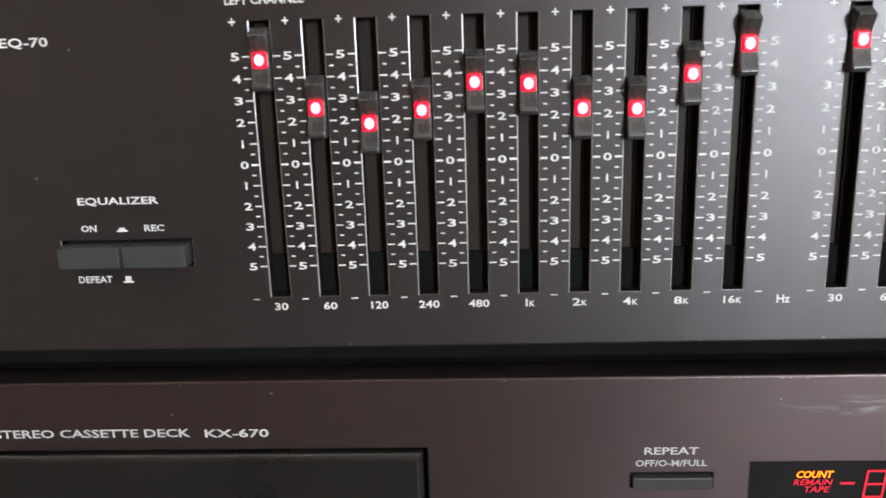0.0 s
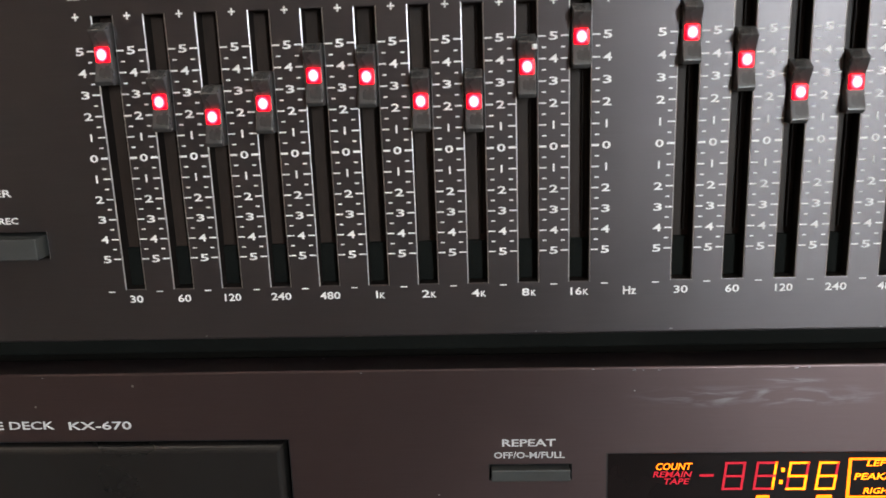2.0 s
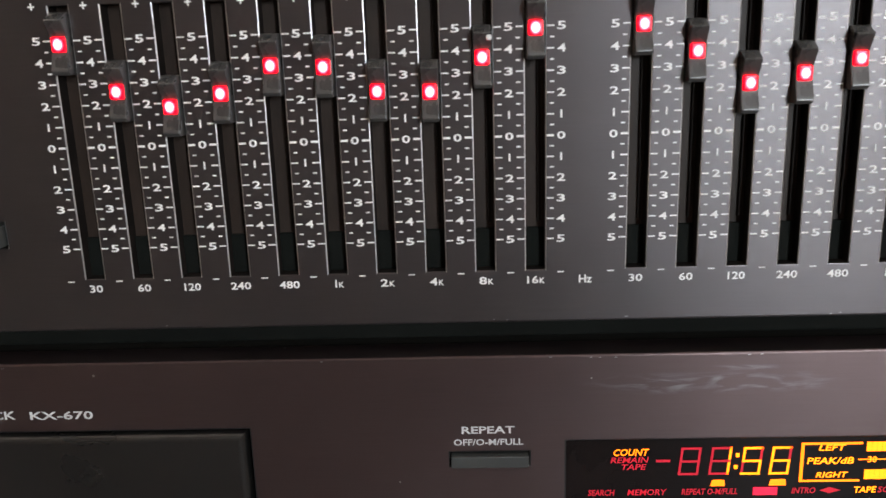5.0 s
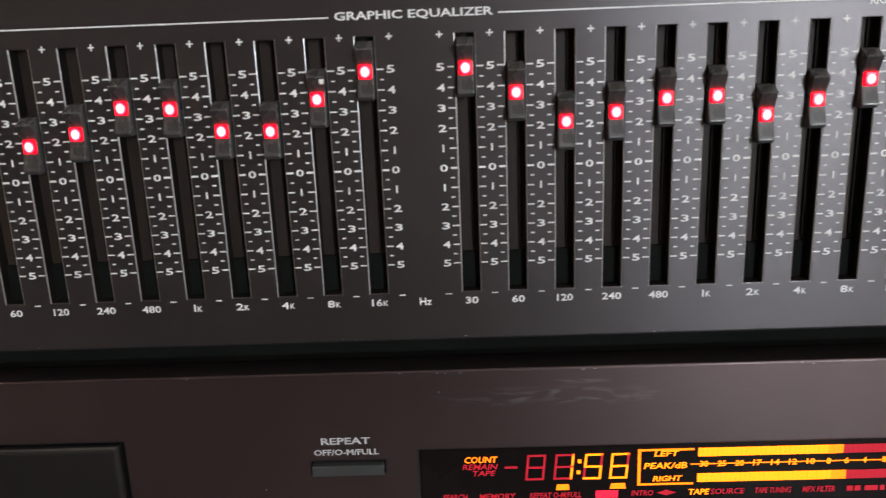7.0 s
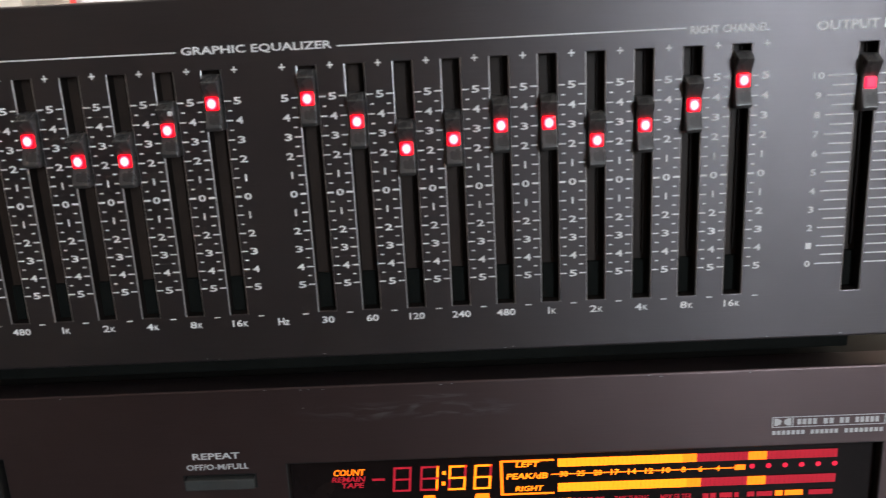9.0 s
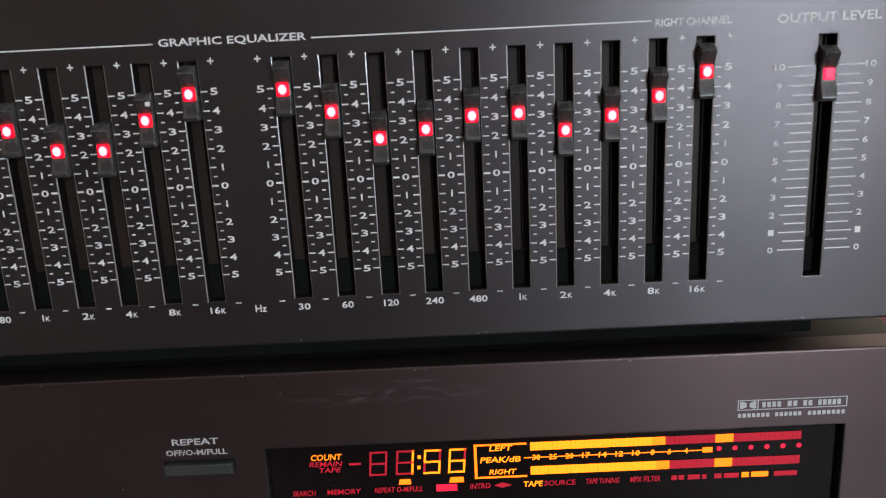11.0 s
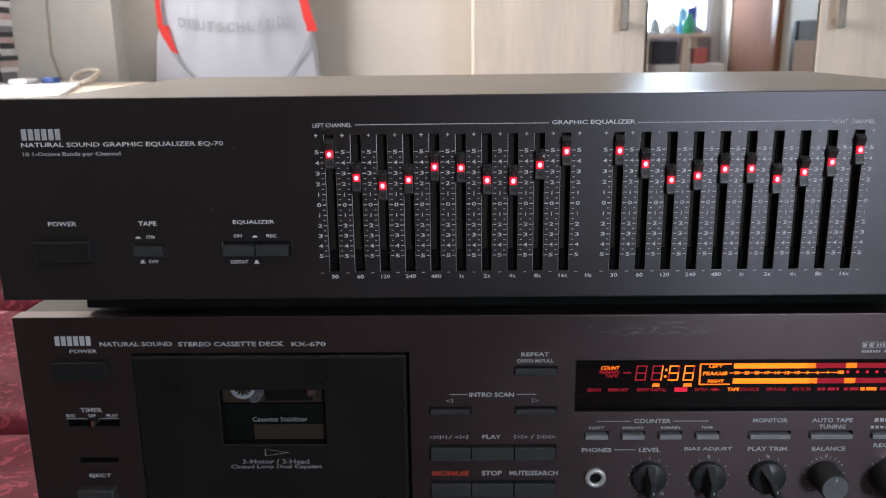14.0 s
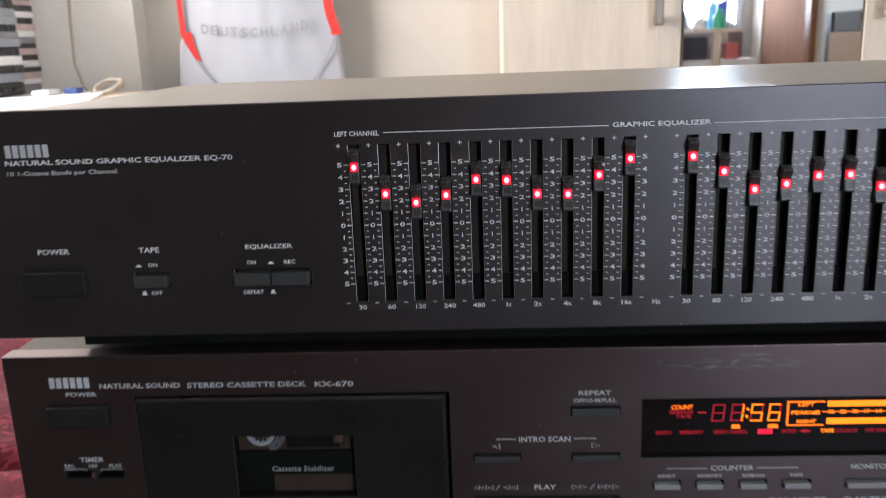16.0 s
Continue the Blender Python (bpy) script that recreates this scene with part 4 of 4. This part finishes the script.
def throw_material():
    m = mat("red_plush_throw", (0.085, 0.006, 0.014), 0.9, 0.0, 0.45, 22, (1, 1, 1), 0.6, 320)
    nt = m.node_tree
    b = nt.nodes["Principled BSDF"]
    b.inputs["Sheen Weight"].default_value = 0.04
    b.inputs["Specular IOR Level"].default_value = 0.15
    old = b.inputs["Base Color"].links[0].from_socket
    co = nt.nodes.new("ShaderNodeTexCoord")
    n2 = nt.nodes.new("ShaderNodeTexNoise")
    n2.inputs["Scale"].default_value = 58
    n2.inputs["Distortion"].default_value = 2.2
    nt.links.new(co.outputs["Object"], n2.inputs["Vector"])
    r = nt.nodes.new("ShaderNodeValToRGB")
    r.color_ramp.elements[0].position, r.color_ramp.elements[1].position = 0.56, 0.62
    nt.links.new(n2.outputs[0], r.inputs[0])
    mx = nt.nodes.new("ShaderNodeMix")
    mx.data_type = "RGBA"
    nt.links.new(r.outputs[0], mx.inputs[0])
    nt.links.new(old, mx.inputs[6])
    mx.inputs[7].default_value = (0.19, 0.024, 0.036, 1)
    n3 = nt.nodes.new("ShaderNodeTexNoise")
    n3.inputs["Scale"].default_value = 30
    n3.inputs["Distortion"].default_value = 1.0
    nt.links.new(co.outputs["Object"], n3.inputs["Vector"])
    r3 = nt.nodes.new("ShaderNodeValToRGB")
    r3.color_ramp.elements[0].position, r3.color_ramp.elements[1].position = 0.665, 0.70
    nt.links.new(n3.outputs[0], r3.inputs[0])
    m3 = nt.nodes.new("ShaderNodeMix")
    m3.data_type = "RGBA"
    nt.links.new(r3.outputs[0], m3.inputs[0])
    nt.links.new(mx.outputs[2], m3.inputs[6])
    m3.inputs[7].default_value = (0.32, 0.13, 0.13, 1)
    nt.links.new(m3.outputs[2], b.inputs["Base Color"])
    return m


M_THROW = throw_material()
M_SOFA = mat("plain_dark_red_plush", (0.24, 0.018, 0.034), 0.85, 0.0, 0.3, 12, (1, 1, 1), 0.5, 300)


def fabric(x0, x1, y0, y1, nx, ny, z_of):
    bm = bmesh.new()
    g = [[bm.verts.new((x0 + (x1 - x0) * i / nx, y0 + (y1 - y0) * j / ny, 0)) for i in range(nx + 1)] for j in range(ny + 1)]
    for row in g:
        for v in row:
            v.co.z = z_of(v.co.x, v.co.y)
    for j in range(ny):
        for i in range(nx):
            bm.faces.new((g[j][i], g[j][i + 1], g[j + 1][i + 1], g[j + 1][i]))
    return bm


def throw_height(x, y):
    out = min(1.0, max(0.0, (-0.27 - x) / 0.06))
    z = 0.004 * (1 - out)
    z += out * (0.012 * noise.noise(Vector((x * 6, y * 9, 0.3))) + 0.006 * noise.noise(Vector((x * 17, y * 21, 1.7))))
    for yc, d, w in ((0.20, 0.020, 0.012), (0.50, 0.030, 0.015)):
        z -= out * d * math.exp(-((y - yc - 0.1 * (x + 0.45)) / w) ** 2)
    return z + 0.0


solid("sofa_throw", fabric(-1.25, 0.55, 0.005, 0.56, 120, 80, throw_height), M_THROW, "red plush throw with a pale leaf pattern, rumpled on the sofa", "throw", smooth=True)
sofa = thing("sofa", -350, 270, -550, "dark red plush sofa with the stereo stack on its seat", "sofa")
part("seat", box(-1300, 600, 8, 590, -350, -32, 12, 3), M_SOFA, sofa)
part("backrest", box(-1300, -290, 562, 800, -350, 135, 45, 4), M_SOFA, sofa)
part("base", box(-1290, 590, 20, 580, -550, -350, 10, 2), M_SOFA, sofa)

desk = thing("desk", -1180, 1200, -550, "pale wooden desk with papers on it, in the corner", "desk")


def prism(corners, z0, z1, bevel):
    b = bmesh.new()
    lo = ring(b, [(x, y, z0) for x, y in corners])
    hi = ring(b, [(x, y, z1) for x, y in corners])
    strip(b, lo, hi)
    b.faces.new(lo[::-1])
    b.faces.new(hi)
    bmesh.ops.recalc_face_normals(b, faces=b.faces)
    bmesh.ops.bevel(b, geom=b.edges[:], offset=bevel * 0.001, segments=2, affect="EDGES")
    return b


part("desktop", prism([(-1680, 640), (-580, 640), (-705, 1435), (-1680, 1435)], 164, 190, 3), M_OAK, desk, "pale wood desktop")
for x, y in ((-1640, 870), (-690, 870), (-1640, 1400), (-760, 1400)):
    part("leg", box(x - 20, x + 20, y - 20, y + 20, -550, 164, 2), M_OAK, desk)
solid("paper_pad", prism([(-655, 895), (-1078, 742), (-1255, 1231), (-832, 1384)], 190.2, 196, 0.6), M_WHITE, "white paper pad lying on the pale desk", "paper pad")

M_DARKCASE = mat("dark_disc_case", (0.03, 0.03, 0.034), 0.25, 0.0, 0.3, 60)
M_GREYCASE = mat("grey_disc_case", (0.22, 0.23, 0.25), 0.3, 0.0, 0.2, 60)
M_PINKCASE = mat("pale_pink_disc_case", (0.55, 0.42, 0.40), 0.35, 0.0, 0.2, 60)
rng = random.Random(5)
M_BLUECASE = mat("blue_grey_disc_case", (0.30, 0.33, 0.37), 0.3, 0.0, 0.2, 60)
solid("audio_adapter", box(-1071, -962, 1192, 1316, 196.2, 222, 9, 4), M_DARKCASE, "rounded black plastic gadget below the disc cases", "gadget", smooth=True)
solid("audio_box", box(-1113, -993, 1336, 1430, 190.2, 214, 4, 3), M_GREYCASE, "grey box below the disc cases", "box")
for x1, y0, y1, z, heights, tones in ((-962, 1196, 1314, 222.4, (13, 15, 17), (M_BLUECASE, M_DARKCASE, M_WHITE, M_DARKCASE, M_BLUECASE, M_GREYCASE, M_DARKCASE, M_BLUECASE)),
                                      (-990, 1336, 1430, 214.4, (10.4, 12, 13), (M_WHITE, M_PINKCASE, M_DARKCASE, M_WHITE, M_DARKCASE, M_PINKCASE, M_DARKCASE, M_GREYCASE))):
    k = 0
    while z < 520:
        h = rng.choice(heights)
        off = rng.uniform(-3, 3)
        solid("disc_case", box(x1 - 125 + off, x1 + off, y0 + off / 2, y1, z, z + h - 0.4, 0.8), tones[k % len(tones)], "flat disc case in a tall stack on the desk", "disc case", "stacked disc cases")
        z += h
        k += 1


def tube(pts, r, m, name, label, category):
    c = bpy.data.curves.new(name, "CURVE")
    c.dimensions, c.bevel_depth, c.bevel_resolution = "3D", r, 3
    s = c.splines.new("POLY")
    s.points.add(len(pts) - 1)
    for p, q in zip(s.points, pts):
        p.co = (*q, 1)
    ob = bpy.data.objects.new(name, c)
    me = bpy.data.meshes.new_from_object(ob)
    bpy.data.objects.remove(ob)
    me.materials.clear()
    me.materials.append(m)
    for p in me.polygons:
        p.use_smooth = True
    return tagged(new(name, me), label, category)


M_CABLE = mat("beige_cable", (0.42, 0.36, 0.29), 0.5, 0.0, 0.1, 60)
tube([(-0.905, 1.43, 0.75), (-0.905, 1.43, 0.45), (-0.912, 1.43, 0.33), (-0.915, 1.43, 0.25), (-0.90, 1.425, 0.205), (-0.872, 1.39, 0.1935), (-0.83, 1.32, 0.1935)], 0.003, M_CABLE, "wall_cable", "thin beige cable hanging down the wall to the desk", "cable")
tube([(-0.795 + 0.027 * math.cos(a / 3), 1.31 + 0.022 * math.sin(a / 3), 0.2070 + 0.0125 * math.sin(a / 3 + 0.1 * a / 6)) for a in range(0, 40)], 0.0035, M_CABLE, "coiled_cable", "coil of beige cable lying on the desk", "cable")
solid("crumpled_tissue", box(-915, -880, 1240, 1290, 196.3, 206, 4, 3), M_WHITE, "white crumpled tissue on the desk", "tissue")
M_BLUE = mat("blue_plastic", (0.06, 0.12, 0.34), 0.4, 0.0, 0.1, 40)
solid("blue_pen_box", box(-870, -845, 1280, 1310, 196.3, 207, 2, 2), M_BLUE, "small blue plastic box on the paper", "box")

# football jersey that hangs on the wall
JY = 1.470


def jersey_body():
    bm = bmesh.new()
    nx, nz = 40, 30
    rows = []
    for j in range(nz + 1):
        z = 0.02 + (0.62 - 0.02) * j / nz
        half = 0.163 + 0.016 * math.exp(-((z - 0.16) / 0.12) ** 2) - (0.006 if z > 0.3 else 0)
        cx = -0.532
        rows.append([bm.verts.new((cx + half * (2 * i / nx - 1), JY - 0.022 * math.cos((2 * i / nx - 1) * 1.45) + 0.004 * noise.noise(Vector((i * 0.22, z * 7, 3.3))), z)) for i in range(nx + 1)])
    for j in range(nz):
        for i in range(nx):
            bm.faces.new((rows[j][i], rows[j][i + 1], rows[j + 1][i + 1], rows[j + 1][i]))
    ext = bmesh.ops.extrude_face_region(bm, geom=list(bm.faces))
    for e in ext["geom"]:
        if isinstance(e, bmesh.types.BMVert):
            e.co.y = JY + 0.028
    bmesh.ops.recalc_face_normals(bm, faces=bm.faces)
    return bm


jersey = thing("football_jersey", -532, JY * 1e3, 20, "white football jersey with red side stripes, hanging on the wall", "jersey")
part("body", jersey_body(), M_JERSEY, jersey, "white knitted jersey body", True)


def ribbon(pts, w0, w1, y, m, name, label):
    bm = bmesh.new()
    n = len(pts)
    for i in range(n - 1):
        (xa, za), (xb, zb) = pts[i], pts[i + 1]
        a, b = w0 + (w1 - w0) * i / (n - 1), w0 + (w1 - w0) * (i + 1) / (n - 1)
        poly(bm, [(xa - a, za), (xa + a, za), (xb + b, zb), (xb - b, zb)], y(xa))
    part(name, bm, m, jersey, label)


def front(x):
    u = (x / 1000 + 0.532) / 0.175
    return (JY - 0.022 * math.cos(max(-1, min(1, u)) * 1.45) - 0.006) * 1e3


ribbon([(-690, 420), (-689, 350), (-688, 306)], 5, 6, front, M_JRED, "side_stripe", "red side stripe")
ribbon([(-682, 306), (-676, 285), (-666, 262), (-658, 246)], 12, 5, front, M_JRED, "side_stripe", "red side stripe")
ribbon([(-380, 420), (-378, 350), (-372, 320), (-366, 302), (-364, 290)], 9, 11, front, M_JRED, "side_stripe", "red side stripe")
ribbon([(-664, 250), (-648, 225), (-625, 200), (-600, 180)], 4, 4, front, M_JGREY, "piping", "grey piping")
ribbon([(-364, 296), (-380, 255), (-405, 215), (-430, 185)], 3, 3, front, M_JGREY, "piping", "grey piping")
bm = bmesh.new()
for i, ch in enumerate("DEUTSCHLAND"):
    x = -645 + i * 21.0
    dip = -12 * math.cos((i - 5) / 5 * 1.5)
    word(bm, ch, x, x + 14.5, 302 + dip, 322 + dip, front(x + 7) - 1.5)
part("lettering", bm, M_JGREY, jersey, "grey curved lettering across the chest")

# wardrobe with a mirror door between two oak doors
WY = 1320
ward = thing("wardrobe", 400, WY, -550, "pale oak wardrobe with a mirror door and bar handles", "wardrobe")
part("carcass", box(-25, 1900, WY + 22, 1515, -545, 1600, 2), M_OAK, ward)
part("oak_door", box(-24, 312, WY, WY + 20, -480, 1590, 2), M_OAK, ward, "pale oak door")
part("oak_door", box(648, 1100, WY, WY + 20, -480, 1590, 2), M_OAK, ward, "pale oak door")
part("oak_door", box(1104, 1890, WY, WY + 20, -480, 1590, 2), M_OAK, ward, "pale oak door")
M_MIRROR = bpy.data.materials.new("mirror_silver")
M_MIRROR.use_nodes = True
mb = M_MIRROR.node_tree.nodes["Principled BSDF"]
mb.inputs["Metallic"].default_value, mb.inputs["Roughness"].default_value = 1.0, 0.02
mb.inputs["Base Color"].default_value = (0.88, 0.90, 0.90, 1)
part("mirror_door", box(316, 644, WY + 2, WY + 20, -480, 1590, 1), M_MIRROR, ward, "full-height mirror door")
for hx in (264, 676):
    b = box(hx - 8, hx + 8, WY - 32, WY - 20, 282, 470, 3)
    box(hx - 6, hx + 6, WY - 22, WY, 290, 302, 1, 2, b)
    box(hx - 6, hx + 6, WY - 22, WY, 450, 462, 1, 2, b)
    part("bar_handle", b, M_BRASS, ward, "brushed metal bar handle")

# what the mirror shows from the other end of the room
bd = thing("door_1", 1920, -2750, -550, "plain brown wooden room door in a dark frame", "door", "", "structure")
part("door_leaf", box(1895, 1918, -3080, -2290, -548, 1480, 3), M_BROWN, bd)
part("door_frame", box(1880, 1919, -2290, -2200, -550, 1540, 3), M_DKWOOD, bd, "dark wooden door frame")
part("door_frame", box(1880, 1919, -3290, -3080, -550, 1540, 3), M_OAK, bd)
tbl = thing("side_table", 1500, -3000, -550, "small pale table under the window", "table")
part("tabletop", box(1200, 1670, -3180, -2780, 262, 285, 3), M_OAK, tbl)
for x, y in ((1225, -3150), (1645, -3150), (1225, -2810), (1500, -2810)):
    part("leg", box(x - 22, x + 22, y - 22, y + 22, -550, 262, 2), M_OAK, tbl)
solid("printer", box(1300, 1470, -3120, -2900, 80, 235, 12, 3), mat("dark_blue_grey_plastic", (0.045, 0.05, 0.07), 0.4), "dark grey device under the table by the window", "printer")
solid("printer_stand", box(1280, 1500, -3140, -2880, -550, 79.5, 4), M_WHITE, "white low cabinet under the dark device", "cabinet")
M_GREEN = mat("green_plastic", (0.02, 0.42, 0.22), 0.3, 0.0, 0.1, 40)
M_LBLUE = mat("light_blue_plastic", (0.10, 0.42, 0.80), 0.3, 0.0, 0.1, 40)


def bottle(name, x, y, z, r, h, m, label, category):
    b = bmesh.new()
    prev = None
    for rr, zz in ((r * 0.9, 0), (r, h * 0.05), (r, h * 0.62), (r * 0.45, h * 0.8), (r * 0.4, h)):
        cur = ring(b, [(x + rr * math.cos(i * math.pi / 10), y + rr * math.sin(i * math.pi / 10), z + zz) for i in range(20)])
        if prev:
            strip(b, prev, cur)
        else:
            b.faces.new(cur[::-1])
        prev = cur
    b.faces.new(prev)
    return solid(name, b, m, label, category, smooth=True)


bottle("green_bottle", 1540, -2900, 285.3, 42, 130, M_GREEN, "green plastic bottle on the table by the window", "bottle")
bottle("blue_bottle", 1528, -3040, 285.3, 34, 230, M_LBLUE, "light blue plastic bottle on the table", "bottle")
bottle("white_pot", 1400, -2880, 285.3, 40, 70, M_WHITE, "small white pot on the table", "pot")
solid("blue_carton", box(1585, 1650, -3170, -3110, 285.3, 470, 3), mat("deep_blue_card", (0.02, 0.05, 0.28), 0.5), "deep blue carton on the table by the window", "carton")
for x, y, r, h in ((1310, -2900, 34, 60), (1455, -3000, 30, 95), (1345, -3060, 40, 120), (1600, -2850, 26, 50)):
    bottle("glass_jar", x, y, 285.3, r, h, M_BLUECASE, "pale grey jar on the table by the window", "jar")
solid("red_basket", box(1560, 1650, -2900, -2790, 85, 190, 10, 2), mat("red_plastic", (0.52, 0.14, 0.13), 0.4), "red plastic basket on the white shelf box", "basket")
solid("shelf_box", box(1540, 1760, -2940, -2770, -550, 84.5, 5), M_WHITE, "white shelf box under the table", "box")
solid("black_speaker", box(1800, 1850, -1765, -1700, -550, 345, 6, 2), M_BLACK, "tall narrow black speaker by the wall", "speaker")
solid("tan_cabinet", box(1780, 1915, -1660, -1250, -550, 240, 5, 2), mat("tan_wood", (0.36, 0.23, 0.15), 0.8, 0.0, 0.1, 6, (6, 6, 0.7)), "tan wooden cabinet by the wall", "cabinet")
solid("grey_radio", box(1790, 1900, -1640, -1320, 240.3, 345, 8, 2), mat("dark_grey_matte_plastic", (0.09, 0.085, 0.08), 0.8), "grey box lying on the tan cabinet", "box")


# ---------------------------------------------------------------- wear: bright chips along the panel edges
def edge_wear(parent, spots, y, z, label):
    bm = bmesh.new()
    for x, w, dz in spots:
        h = 0.14 + 0.1 * rng.random()
        poly(bm, [(x, z + dz), (x + w, z + dz + 0.03), (x + w * 0.8, z + dz + h), (x + w * 0.2, z + dz + h * 0.8)], y)
    tagged(part("edge_wear", bm, M_CHIP, parent, label), kind="stuff")


edge_wear(deck, [(x, 0.5 + 0.8 * rng.random(), -0.5 * rng.random()) for x in (-258, -222, -196, -139, -62, -8, 1.5, 3.6, 7.2, 38, 41, 92, 95, 118)], DY - 0.02, 150.5, "small bright chips along the upper edge")
edge_wear(eq, [(x, 0.4 + 0.7 * rng.random(), -0.4 * rng.random()) for x in (-97, -21, -18, 9, 55, 57, 121, 139)], -0.02, 160.9, "small bright chips along the lower edge")
edge_wear(door, [(x, 0.4 + 0.4 * rng.random(), 90 * rng.random() - 45) for x in (-203, -196, -180, -115, -112, -101, -95, -88)], DY - 1.83, 82.0, "dust specks on the glossy door")
